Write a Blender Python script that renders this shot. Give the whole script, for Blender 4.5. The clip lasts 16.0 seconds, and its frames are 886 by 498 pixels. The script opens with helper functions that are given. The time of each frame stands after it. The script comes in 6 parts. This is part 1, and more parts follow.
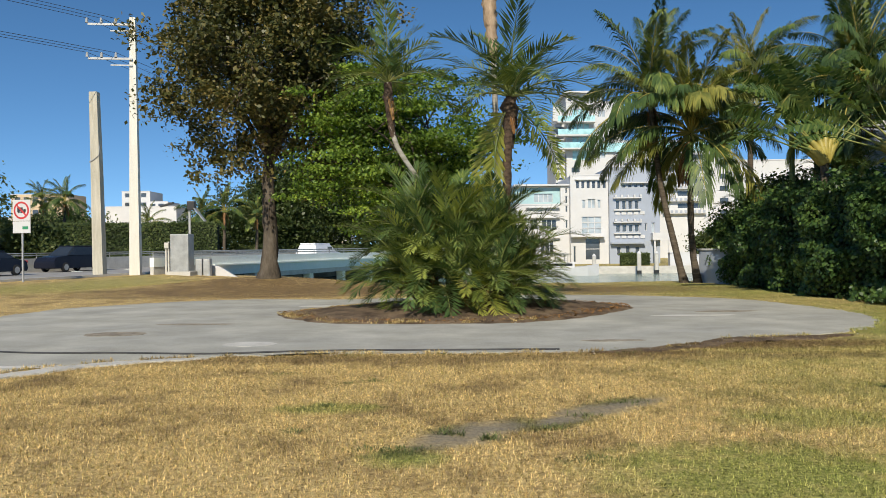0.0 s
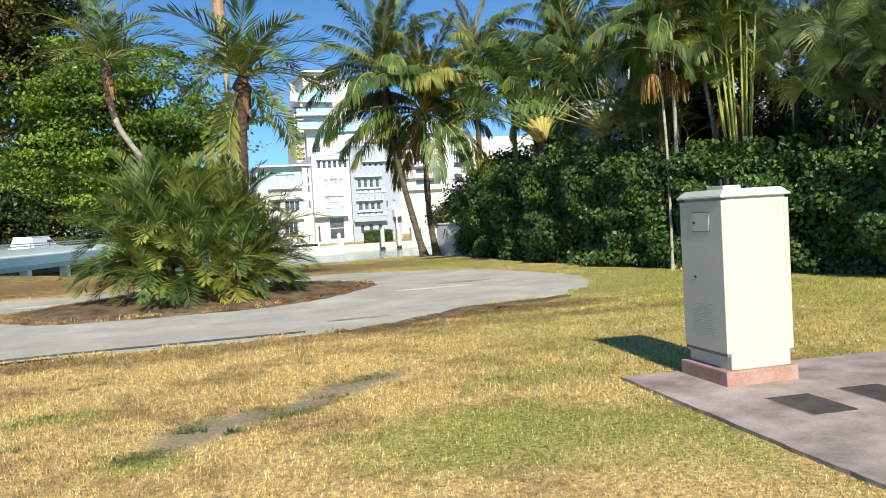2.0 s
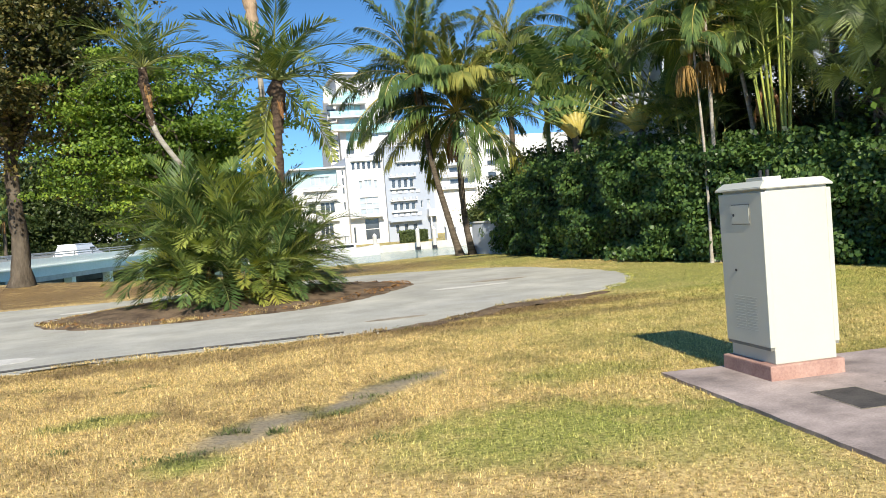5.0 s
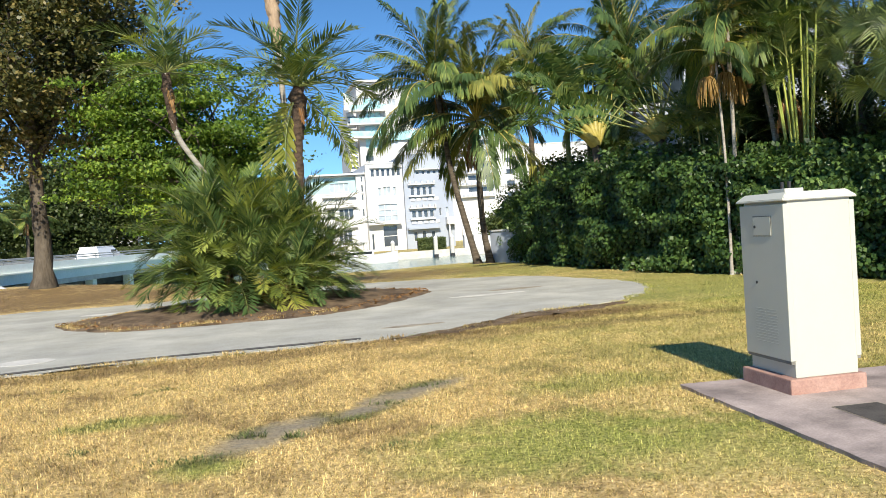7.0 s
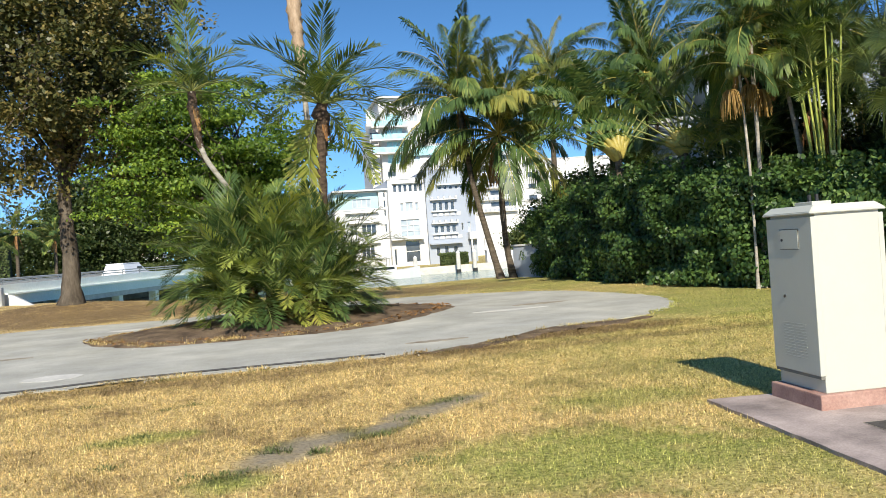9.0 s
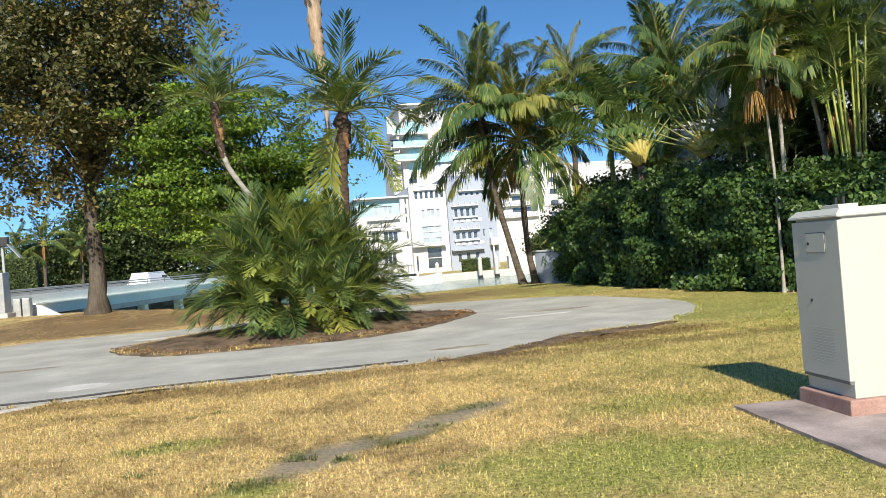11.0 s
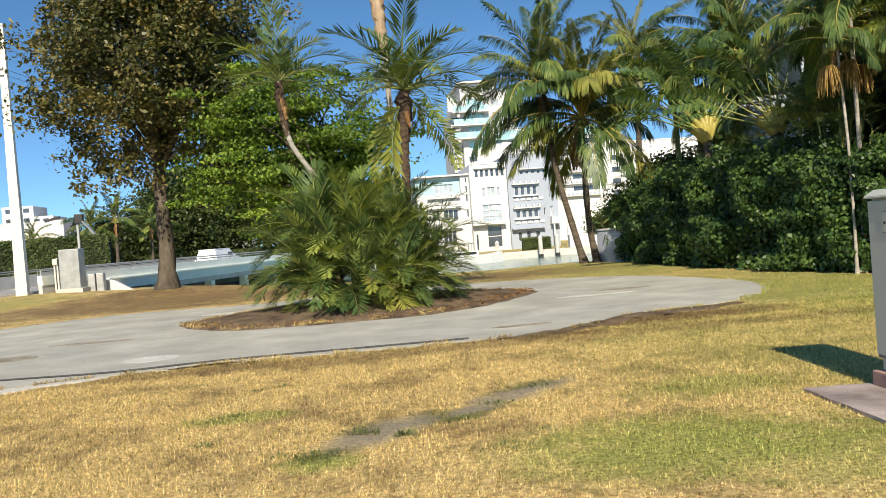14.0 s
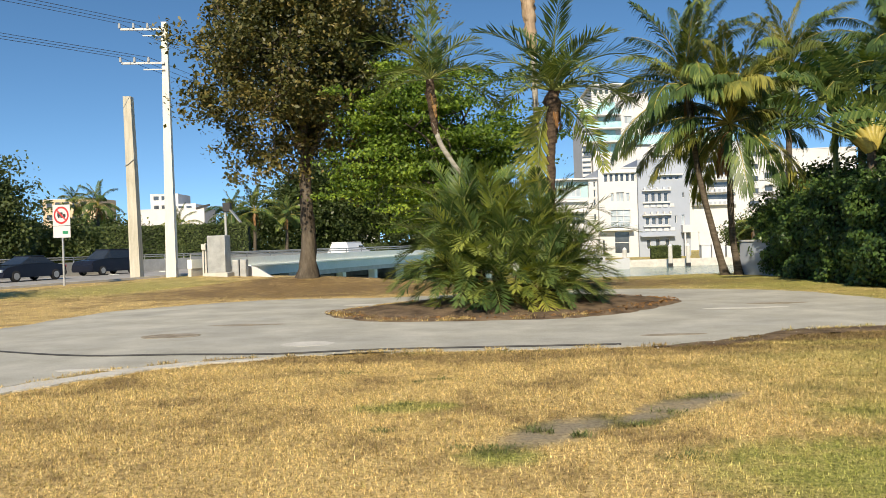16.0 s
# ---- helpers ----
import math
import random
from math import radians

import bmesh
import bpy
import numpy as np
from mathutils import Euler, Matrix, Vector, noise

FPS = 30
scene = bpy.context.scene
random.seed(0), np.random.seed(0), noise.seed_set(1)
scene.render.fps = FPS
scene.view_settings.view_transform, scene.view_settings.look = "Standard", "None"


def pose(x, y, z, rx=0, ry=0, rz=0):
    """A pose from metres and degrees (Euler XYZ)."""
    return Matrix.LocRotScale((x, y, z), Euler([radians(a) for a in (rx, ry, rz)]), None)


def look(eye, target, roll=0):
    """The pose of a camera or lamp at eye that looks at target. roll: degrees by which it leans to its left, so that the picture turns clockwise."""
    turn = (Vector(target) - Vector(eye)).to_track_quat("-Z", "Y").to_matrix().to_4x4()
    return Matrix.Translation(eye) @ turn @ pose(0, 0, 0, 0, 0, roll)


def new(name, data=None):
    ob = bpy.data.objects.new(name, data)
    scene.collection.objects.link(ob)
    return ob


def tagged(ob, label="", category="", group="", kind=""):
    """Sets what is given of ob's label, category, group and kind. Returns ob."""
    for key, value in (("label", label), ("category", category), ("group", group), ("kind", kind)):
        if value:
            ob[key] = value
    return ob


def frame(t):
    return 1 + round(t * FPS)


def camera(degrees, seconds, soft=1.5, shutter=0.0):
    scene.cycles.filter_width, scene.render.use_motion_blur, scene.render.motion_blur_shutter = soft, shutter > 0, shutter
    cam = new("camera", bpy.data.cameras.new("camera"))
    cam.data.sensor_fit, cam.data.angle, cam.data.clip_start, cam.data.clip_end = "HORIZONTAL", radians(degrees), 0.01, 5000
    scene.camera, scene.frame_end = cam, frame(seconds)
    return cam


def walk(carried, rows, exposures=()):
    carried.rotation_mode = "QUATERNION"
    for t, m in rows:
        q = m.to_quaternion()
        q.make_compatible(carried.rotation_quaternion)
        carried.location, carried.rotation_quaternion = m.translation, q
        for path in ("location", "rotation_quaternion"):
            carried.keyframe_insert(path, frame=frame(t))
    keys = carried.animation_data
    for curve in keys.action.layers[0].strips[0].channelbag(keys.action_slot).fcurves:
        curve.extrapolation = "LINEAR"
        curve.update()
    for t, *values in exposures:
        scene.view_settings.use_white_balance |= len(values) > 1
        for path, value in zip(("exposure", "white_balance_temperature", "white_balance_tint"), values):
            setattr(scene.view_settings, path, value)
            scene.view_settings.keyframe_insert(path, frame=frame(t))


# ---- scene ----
cam = camera(57.6, 16.0, soft=0.5)
PATH = [
    (0, (-0.061, -0.036, 1.533), (-0.061, 1.964, 1.525), -0.6),
    (0.5, (-0.035, -0.023, 1.534), (0.302, 1.948, 1.496), -0.8),
    (1, (-0.003, -0.021, 1.547), (0.499, 1.914, 1.471), -1.7),
    (1.5, (0.013, -0.017, 1.551), (0.621, 1.887, 1.474), -2.5),
    (2, (0.013, -0.013, 1.555), (0.626, 1.889, 1.476), -3.3),
    (2.5, (0.01, -0.02, 1.554), (0.6, 1.889, 1.48), -3.8),
    (3, (0.01, -0.017, 1.553), (0.584, 1.897, 1.486), -3.9),
    (3.5, (0.011, -0.014, 1.555), (0.576, 1.904, 1.489), -4.0),
    (4, (0.01, -0.01, 1.555), (0.562, 1.911, 1.485), -4.2),
    (6.5, (-0.001, -0.014, 1.548), (0.495, 1.923, 1.474), -4.3),
    (7, (-0.001, -0.012, 1.55), (0.487, 1.927, 1.497), -3.8),
    (7.5, (-0.003, -0.012, 1.549), (0.469, 1.932, 1.518), -4.0),
    (8, (-0.005, -0.01, 1.55), (0.454, 1.937, 1.525), -4.3),
    (8.5, (-0.005, -0.012, 1.553), (0.445, 1.936, 1.529), -4.4),
    (9, (-0.018, -0.017, 1.551), (0.419, 1.935, 1.539), -4.1),
    (11.5, (-0.027, -0.021, 1.558), (0.332, 1.946, 1.567), -4.7),
    (12, (-0.041, -0.032, 1.555), (0.27, 1.944, 1.556), -4.2),
    (12.5, (-0.039, -0.024, 1.554), (0.229, 1.958, 1.542), -4.0),
    (13, (-0.044, -0.016, 1.553), (0.205, 1.968, 1.531), -4.0),
    (13.5, (-0.046, -0.027, 1.551), (0.197, 1.958, 1.522), -4.1),
    (14, (-0.043, -0.027, 1.551), (0.192, 1.958, 1.517), -4.4),
    (14.5, (-0.048, -0.032, 1.552), (0.173, 1.955, 1.519), -4.3),
    (15, (-0.1, -0.036, 1.549), (0.062, 1.957, 1.539), -3.2),
    (15.5, (-0.226, -0.003, 1.545), (-0.14, 1.995, 1.551), -2.9),
    (16, (-0.541, 0.008, 1.545), (-0.603, 2.007, 1.53), -1.7),
]
walk(cam, [(t, look(eye, target, roll)) for t, eye, target, roll in PATH],
     [(0, -0.06, 6910, 10), (0.5, 0.20, 6960, 10), (1.0, 0.44, 6960, 10), (1.6, 0.47, 6900, 10), (2.4, 0.56, 6860, 10), (4.0, 0.58, 6860, 10), (7.0, 0.55, 6810, 10), (9.0, 0.48, 6780, 10),
      (11.5, 0.44, 6780, 10), (12.5, 0.40, 7040, 10), (14.5, 0.40, 7360, 10), (15.5, 0.34, 7500, 10), (16, 0.28, 7650, 11)])

# ---- daylight ----
SUN_EL, SUN_AZ = radians(34.8), math.atan2(-0.13, -0.99)   # azimuth from +y towards +x
sun_way = Vector((math.sin(SUN_AZ) * math.cos(SUN_EL), math.cos(SUN_AZ) * math.cos(SUN_EL), math.sin(SUN_EL)))
world = bpy.data.worlds.new("sky")
scene.world = world
world.use_nodes = True
wn = world.node_tree
wn.nodes.clear()
sky = wn.nodes.new("ShaderNodeTexSky")
sky.sky_type, sky.sun_disc = "NISHITA", False
sky.sun_elevation, sky.sun_rotation = SUN_EL, SUN_AZ
sky.air_density, sky.dust_density, sky.ozone_density = 1.1, 0.0, 1.8
sky.altitude = 2000
bg = wn.nodes.new("ShaderNodeBackground")
bg.inputs["Strength"].default_value = 0.15
wout = wn.nodes.new("ShaderNodeOutputWorld")
# clear air: the pale band of the horizon lies low
heaven = wn.nodes.new("ShaderNodeTexCoord")
lift = wn.nodes.new("ShaderNodeMapping")
lift.inputs["Location"].default_value, lift.inputs["Scale"].default_value = (0, 0, 0.13), (1, 1, 1.5)
wn.links.new(heaven.outputs["Generated"], lift.inputs[0])
wn.links.new(lift.outputs[0], sky.inputs["Vector"])
deep = wn.nodes.new("ShaderNodeHueSaturation")
deep.inputs["Saturation"].default_value, deep.inputs["Value"].default_value = 1.22, 1.12
wn.links.new(sky.outputs[0], deep.inputs["Color"])
tint = wn.nodes.new("ShaderNodeMix")
tint.data_type, tint.blend_type = "RGBA", "MULTIPLY"
tint.inputs[0].default_value = 1.0
tint.inputs[7].default_value = (0.92, 1.015, 1.02, 1)
wn.links.new(deep.outputs[0], tint.inputs[6])
wn.links.new(tint.outputs[2], bg.inputs[0])
wn.links.new(bg.outputs[0], wout.inputs[0])
sun = new("sun", bpy.data.lights.new("sun", "SUN"))
sun.data.energy, sun.data.angle, sun.data.color = 5.0, radians(0.55), (1.0, 0.94, 0.83)
sun.matrix_world = look(sun_way * 60, (0, 0, 0))

# ---- materials ----


def ramp(nt, fac, stops):
    r = nt.nodes.new("ShaderNodeValToRGB")
    el = r.color_ramp.elements
    while len(el) < len(stops):
        el.new(0.5)
    for e, (p, c) in zip(el, stops):
        e.position, e.color = p, (*c, 1)
    nt.links.new(fac, r.inputs[0])
    return r.outputs[0]


def noise_tex(nt, scale, detail=4, rough=0.6, coords=None, stretch=None):
    n = nt.nodes.new("ShaderNodeTexNoise")
    n.inputs["Scale"].default_value, n.inputs["Detail"].default_value, n.inputs["Roughness"].default_value = scale, detail, rough
    if coords is None:
        coords = nt.nodes.new("ShaderNodeNewGeometry").outputs["Position"]
    if stretch:
        m = nt.nodes.new("ShaderNodeMapping")
        m.inputs["Scale"].default_value = stretch
        nt.links.new(coords, m.inputs[0])
        coords = m.outputs[0]
    nt.links.new(coords, n.inputs["Vector"])
    return n.outputs["Fac"]


def mix(nt, fac, a, b, blend="MIX"):
    m = nt.nodes.new("ShaderNodeMix")
    m.data_type, m.blend_type = "RGBA", blend
    for sock, v in ((m.inputs[0], fac), (m.inputs[6], a), (m.inputs[7], b)):
        if isinstance(v, (int, float)):
            sock.default_value = v
        elif isinstance(v, tuple):
            sock.default_value = (*v, 1)
        else:
            nt.links.new(v, sock)
    return m.outputs[2]


def math_node(nt, op, a, b=0.0, c=0.0):
    m = nt.nodes.new("ShaderNodeMath")
    m.operation = op
    for sock, v in zip(m.inputs, (a, b, c)):
        if isinstance(v, (int, float)):
            sock.default_value = v
        else:
            nt.links.new(v, sock)
    return m.outputs[0]


def base_mat(name, rough=0.7, metal=0.0, spec=0.5):
    mat = bpy.data.materials.new(name)
    mat.use_nodes = True
    nt = mat.node_tree
    b = nt.nodes["Principled BSDF"]
    b.inputs["Roughness"].default_value, b.inputs["Metallic"].default_value = rough, metal
    b.inputs["Specular IOR Level"].default_value = spec
    return mat, nt, b


def bump(nt, b, height, strength, dist):
    n = nt.nodes.new("ShaderNodeBump")
    n.inputs["Strength"].default_value, n.inputs["Distance"].default_value = strength, dist
    nt.links.new(height, n.inputs["Height"])
    nt.links.new(n.outputs[0], b.inputs["Normal"])


def mottled(name, a, b_, scale=3.0, fine=40.0, rough=0.7, relief=0.3, dist=0.01, metal=0.0, stretch=None, spec=0.5, grainy=0.2):
    """Two colours mixed by broad stains, with fine grain on top."""
    mat, nt, b = base_mat(name, rough, metal, spec)
    broad = noise_tex(nt, scale, 5, 0.6, stretch=stretch)
    grain = noise_tex(nt, fine, 4, 0.65, stretch=stretch)
    col = ramp(nt, broad, [(0.33, a), (0.67, b_)])
    dark = ramp(nt, grain, [(0.3, (1 - grainy,) * 3), (0.7, (1 + grainy * 0.5,) * 3)])
    nt.links.new(mix(nt, 1.0, col, dark, "MULTIPLY"), b.inputs["Base Color"])
    bump(nt, b, grain, relief, dist)
    return mat


def leaf_mat(name, a, b_, c, rough=0.42, through_light=0.3, scale=1.2, fronds=False):
    """Leaves: colour varies leaf by leaf and in broad drifts, and light shines through."""
    mat, nt, b = base_mat(name, rough, 0.0, 0.34)
    geo = nt.nodes.new("ShaderNodeNewGeometry")
    rnd = geo.outputs["Random Per Island"]
    if fronds:
        own = nt.nodes.new("ShaderNodeObjectInfo").outputs["Random"]
        rnd = math_node(nt, "ADD", math_node(nt, "MULTIPLY", rnd, 0.4), math_node(nt, "MULTIPLY", own, 0.75))
    drift = noise_tex(nt, scale, 3, 0.6)
    f = math_node(nt, "ADD", math_node(nt, "MULTIPLY", rnd, 0.55), math_node(nt, "MULTIPLY_ADD", drift, 1.1, -0.3))
    col = ramp(nt, f, [(0.15, a), (0.55, b_), (0.95, c)])
    nt.links.new(col, b.inputs["Base Color"])
    tr = nt.nodes.new("ShaderNodeBsdfTranslucent")
    nt.links.new(mix(nt, 1.0, col, (1.25, 1.3, 0.6), "MULTIPLY"), tr.inputs[0])
    ms = nt.nodes.new("ShaderNodeMixShader")
    ms.inputs[0].default_value = through_light
    nt.links.new(b.outputs[0], ms.inputs[1])
    nt.links.new(tr.outputs[0], ms.inputs[2])
    nt.links.new(ms.outputs[0], nt.nodes["Material Output"].inputs["Surface"])
    return mat


# the worn strip on the lawn: its middle and direction; bare spots along and across it
STRIP = (0.75, 6.9, 0.837, 0.546)
SOIL = ((-0.95, -0.06, 0.45, 0.30), (-0.5, 0.08, 0.4, 0.26), (0.25, -0.04, 0.36, 0.16), (0.75, 0.08, 0.5, 0.26), (1.3, 0.12, 0.45, 0.18))


def lawn_colour(nt, grain_scale):
    """Sun-bleached lawn with green drifts, worn soil and brown thatch, in metres of the place."""
    pos = nt.nodes.new("ShaderNodeNewGeometry").outputs["Position"]
    sep = nt.nodes.new("ShaderNodeSeparateXYZ")
    nt.links.new(pos, sep.inputs[0])
    x, y = sep.outputs[0], sep.outputs[1]
    broad = noise_tex(nt, 0.9, 5, 0.6, pos)
    mid = noise_tex(nt, 4.5, 4, 0.6, pos)
    fine = noise_tex(nt, grain_scale, 4, 0.7, pos)
    straw = ramp(nt, fine, [(0.32, (0.15, 0.105, 0.045)), (0.46, (0.60, 0.435, 0.185)), (0.62, (0.95, 0.76, 0.40))])
    brown = ramp(nt, fine, [(0.25, (0.06, 0.038, 0.02)), (0.5, (0.21, 0.14, 0.07)), (0.8, (0.52, 0.37, 0.18))])
    green = ramp(nt, fine, [(0.32, (0.06, 0.085, 0.018)), (0.48, (0.28, 0.32, 0.075)), (0.68, (0.66, 0.64, 0.23))])

    def spot(cx, cy, rx, ry, soft=1.0):
        dx = math_node(nt, "DIVIDE", math_node(nt, "SUBTRACT", x, cx), rx)
        dy = math_node(nt, "DIVIDE", math_node(nt, "SUBTRACT", y, cy), ry)
        d = math_node(nt, "ADD", math_node(nt, "MULTIPLY", dx, dx), math_node(nt, "MULTIPLY", dy, dy))
        return math_node(nt, "SUBTRACT", 1.0, math_node(nt, "MULTIPLY", d, soft))

    def cover(m, weight=1.0, cut=0.0):
        n = math_node(nt, "MULTIPLY_ADD", mid, 1.6, -0.8)
        n = math_node(nt, "ADD", n, math_node(nt, "MULTIPLY_ADD", broad, 1.4, -0.7))
        v = nt.nodes.new("ShaderNodeMapRange")
        nt.links.new(math_node(nt, "ADD", math_node(nt, "MAXIMUM", m, -1.5), n), v.inputs[0])
        v.inputs[1].default_value, v.inputs[2].default_value = cut - 0.35, cut + 0.75
        return math_node(nt, "MULTIPLY", v.outputs[0], weight)
    col = mix(nt, cover(math_node(nt, "MULTIPLY_ADD", broad, 3.4, -1.95), 0.8), straw, brown)
    tuft = noise_tex(nt, 13.0, 3, 0.6, pos)
    col = mix(nt, cover(math_node(nt, "MULTIPLY_ADD", tuft, 6.0, -3.5), 0.75), col, brown)
    # green drifts: the watered stretch towards the hedge, and lush spots
    east = math_node(nt, "MULTIPLY_ADD", math_node(nt, "SUBTRACT", x, math_node(nt, "MULTIPLY_ADD", y, -0.05, 2.7)), 0.30, -0.25)
    col = mix(nt, cover(math_node(nt, "MINIMUM", east, 0.35), 0.62), col, green)
    for s, w in ((spot(2.0, 5.3, 1.2, 0.85), 0.85), (spot(3.0, 4.6, 0.9, 0.9), 0.6), (spot(-0.35, 5.75, 0.35, 0.25), 0.9), (spot(-1.2, 7.6, 0.55, 0.3), 0.7),
                 (spot(3.1, 7.0, 0.8, 0.5), 0.5), (spot(9.5, 14, 3.0, 6.0), 0.7), (spot(9.0, 27, 3.0, 5.0), 0.6), (spot(-15, 33, 5.0, 6.0), 0.6)):
        col = mix(nt, cover(s, w, 0.1), col, green)
    for s, w in ((spot(4.6, 12.2, 2.6, 0.75), 0.95), (spot(2.6, 11.3, 1.2, 0.35), 0.9), (spot(-6, 27.5, 8.0, 3.5), 0.9), (spot(-7, 33, 4.0, 5.0), 0.7), (spot(0, 10.9, 9.0, 0.5), 0.6), (spot(4, 27.5, 6.0, 3.0), 0.8)):
        col = mix(nt, cover(s, w, 0.1), col, brown)
    bare = ramp(nt, fine, [(0.25, (0.20, 0.165, 0.12)), (0.5, (0.33, 0.29, 0.225)), (0.8, (0.47, 0.42, 0.33))])
    # the worn strip: greener weeds round it, grey soil in it
    xs, ys = math_node(nt, "SUBTRACT", x, STRIP[0]), math_node(nt, "SUBTRACT", y, STRIP[1])
    x = math_node(nt, "ADD", math_node(nt, "MULTIPLY", xs, STRIP[2]), math_node(nt, "MULTIPLY", ys, STRIP[3]))
    y = math_node(nt, "SUBTRACT", math_node(nt, "MULTIPLY", ys, STRIP[2]), math_node(nt, "MULTIPLY", xs, STRIP[3]))
    weed = ramp(nt, fine, [(0.3, (0.025, 0.035, 0.012)), (0.5, (0.09, 0.11, 0.04)), (0.75, (0.28, 0.30, 0.11))])
    for cu, cv, ru, rv in ((-1.4, -0.2, 0.4, 0.2), (-0.15, 0.02, 0.35, 0.26), (-0.75, 0.22, 0.35, 0.18), (0.15, -0.16, 0.5, 0.16), (1.2, 0.26, 0.7, 0.18)):
        col = mix(nt, cover(spot(cu, cv, ru, rv), 0.85, 0.3), col, weed)
    for cu, cv, ru, rv in SOIL:
        col = mix(nt, cover(spot(cu, cv, ru, rv), 0.95, 0.2), col, bare)
    return col, fine


def grass_mat(name, through_light):
    mat, nt, b = base_mat(name, 0.75, 0.0, 0.25)
    col, fine = lawn_colour(nt, 22.0 if through_light else 26.0)
    if through_light:
        rnd = nt.nodes.new("ShaderNodeNewGeometry").outputs["Random Per Island"]
        col = mix(nt, 1.0, col, ramp(nt, rnd, [(0.0, (0.22, 0.21, 0.15)), (0.25, (0.66, 0.72, 0.46)), (0.5, (1.15, 1.14, 1.04)), (1.0, (1.5, 1.45, 1.3))]), "MULTIPLY")
        tr = nt.nodes.new("ShaderNodeBsdfTranslucent")
        nt.links.new(col, tr.inputs[0])
        ms = nt.nodes.new("ShaderNodeMixShader")
        ms.inputs[0].default_value = through_light
        nt.links.new(b.outputs[0], ms.inputs[1])
        nt.links.new(tr.outputs[0], ms.inputs[2])
        nt.links.new(ms.outputs[0], nt.nodes["Material Output"].inputs["Surface"])
    else:
        bump(nt, b, fine, 0.8, 0.03)
        col = mix(nt, 1.0, col, (0.80, 0.77, 0.70), "MULTIPLY")
    nt.links.new(col, b.inputs["Base Color"])
    return mat


M_LAWN = grass_mat("lawn", 0.0)
M_BLADE = grass_mat("grass_blade", 0.25)


def asphalt_mat():
    mat, nt, b = base_mat("weathered_asphalt", 0.92, 0.0, 0.2)
    broad, mid, fine = noise_tex(nt, 0.35, 6, 0.65), noise_tex(nt, 0.9, 6, 0.6), noise_tex(nt, 45, 3, 0.6)
    col = ramp(nt, mid, [(0.3, (0.34, 0.33, 0.285)), (0.5, (0.41, 0.398, 0.345)), (0.7, (0.50, 0.485, 0.425))])
    col = mix(nt, 1.0, col, ramp(nt, broad, [(0.3, (0.82, 0.83, 0.85)), (0.7, (1.12, 1.11, 1.07))]), "MULTIPLY")
    col = mix(nt, 1.0, col, ramp(nt, fine, [(0.3, (0.84, 0.84, 0.84)), (0.5, (1, 1, 1)), (0.75, (1.13, 1.13, 1.13))]), "MULTIPLY")
    nt.links.new(col, b.inputs["Base Color"])
    bump(nt, b, fine, 0.6, 0.012)
    return mat


M_ASPHALT = asphalt_mat()
M_ROAD = mottled("street_asphalt", (0.30, 0.29, 0.27), (0.38, 0.37, 0.35), 0.4, 30, 0.9, 0.3, spec=0.2)
M_DIRT = mottled("grey_soil", (0.24, 0.20, 0.15), (0.42, 0.37, 0.29), 5.0, 30, 0.95, 1.0, 0.03, spec=0.1)
M_MULCH = mottled("brown_litter", (0.085, 0.06, 0.041), (0.25, 0.18, 0.115), 2.2, 22, 0.95, 1.0, 0.04, spec=0.1)
M_SLAB = mottled("stained_concrete", (0.20, 0.165, 0.15), (0.47, 0.385, 0.345), 1.8, 60, 0.9, 0.3, spec=0.2)
M_COVER = mottled("rusty_cover", (0.035, 0.03, 0.027), (0.08, 0.07, 0.06), 6, 60, 0.8, 0.5)
M_PLINTH = mottled("red_plinth", (0.30, 0.165, 0.13), (0.45, 0.28, 0.22), 5, 50, 0.9, 0.4)
M_CREAM = mottled("cream_paint", (0.48, 0.485, 0.41), (0.515, 0.515, 0.435), 1.4, 90, 0.5, 0.04, grainy=0.03)
M_SEAM = mottled("shadow_gap", (0.17, 0.17, 0.14), (0.24, 0.23, 0.19), 8, 40, 0.8)
M_KERB = mottled("pale_concrete", (0.48, 0.46, 0.41), (0.62, 0.60, 0.54), 1.5, 30, 0.9, 0.3)
M_BRIDGE = mottled("bridge_concrete", (0.76, 0.82, 0.74), (0.84, 0.87, 0.80), 0.6, 8, 0.85, 0.1, grainy=0.08)
# bridge concrete darkened: the shade under the deck is in the colour
M_BRIDGE_SHADE = mottled("bridge_underside_shade", (0.10, 0.10, 0.09), (0.2, 0.2, 0.18), 1.0, 10, 0.9)
M_STEEL = mottled("galvanised_steel", (0.34, 0.35, 0.34), (0.46, 0.47, 0.46), 3, 40, 0.5, 0.1, metal=0.3)
M_CONC_POLE = mottled("concrete_pole", (0.66, 0.64, 0.55), (0.76, 0.74, 0.65), 1.2, 25, 0.85, 0.2, stretch=(4, 4, 0.4))
M_OLD_POLE = mottled("aged_pole", (0.42, 0.39, 0.30), (0.58, 0.54, 0.44), 1.5, 25, 0.9, 0.4, stretch=(4, 4, 0.4))
M_WIRE = mottled("wire", (0.03, 0.03, 0.03), (0.05, 0.05, 0.05), 5, 30, 0.6)
M_WHITE = mottled("white_stucco", (0.57, 0.57, 0.56), (0.63, 0.63, 0.62), 0.3, 3, 0.8, 0.02, grainy=0.03)
M_GREYWALL = mottled("blue_grey_stucco", (0.33, 0.37, 0.43), (0.37, 0.41, 0.47), 0.2, 3, 0.8, 0.02, grainy=0.03)
M_TEAL = mottled("teal_stucco", (0.34, 0.52, 0.54), (0.39, 0.57, 0.58), 0.4, 4, 0.7, 0.1, grainy=0.03)
M_TAN = mottled("tan_stucco", (0.55, 0.42, 0.27), (0.62, 0.49, 0.33), 0.4, 4, 0.8, 0.1, grainy=0.03)
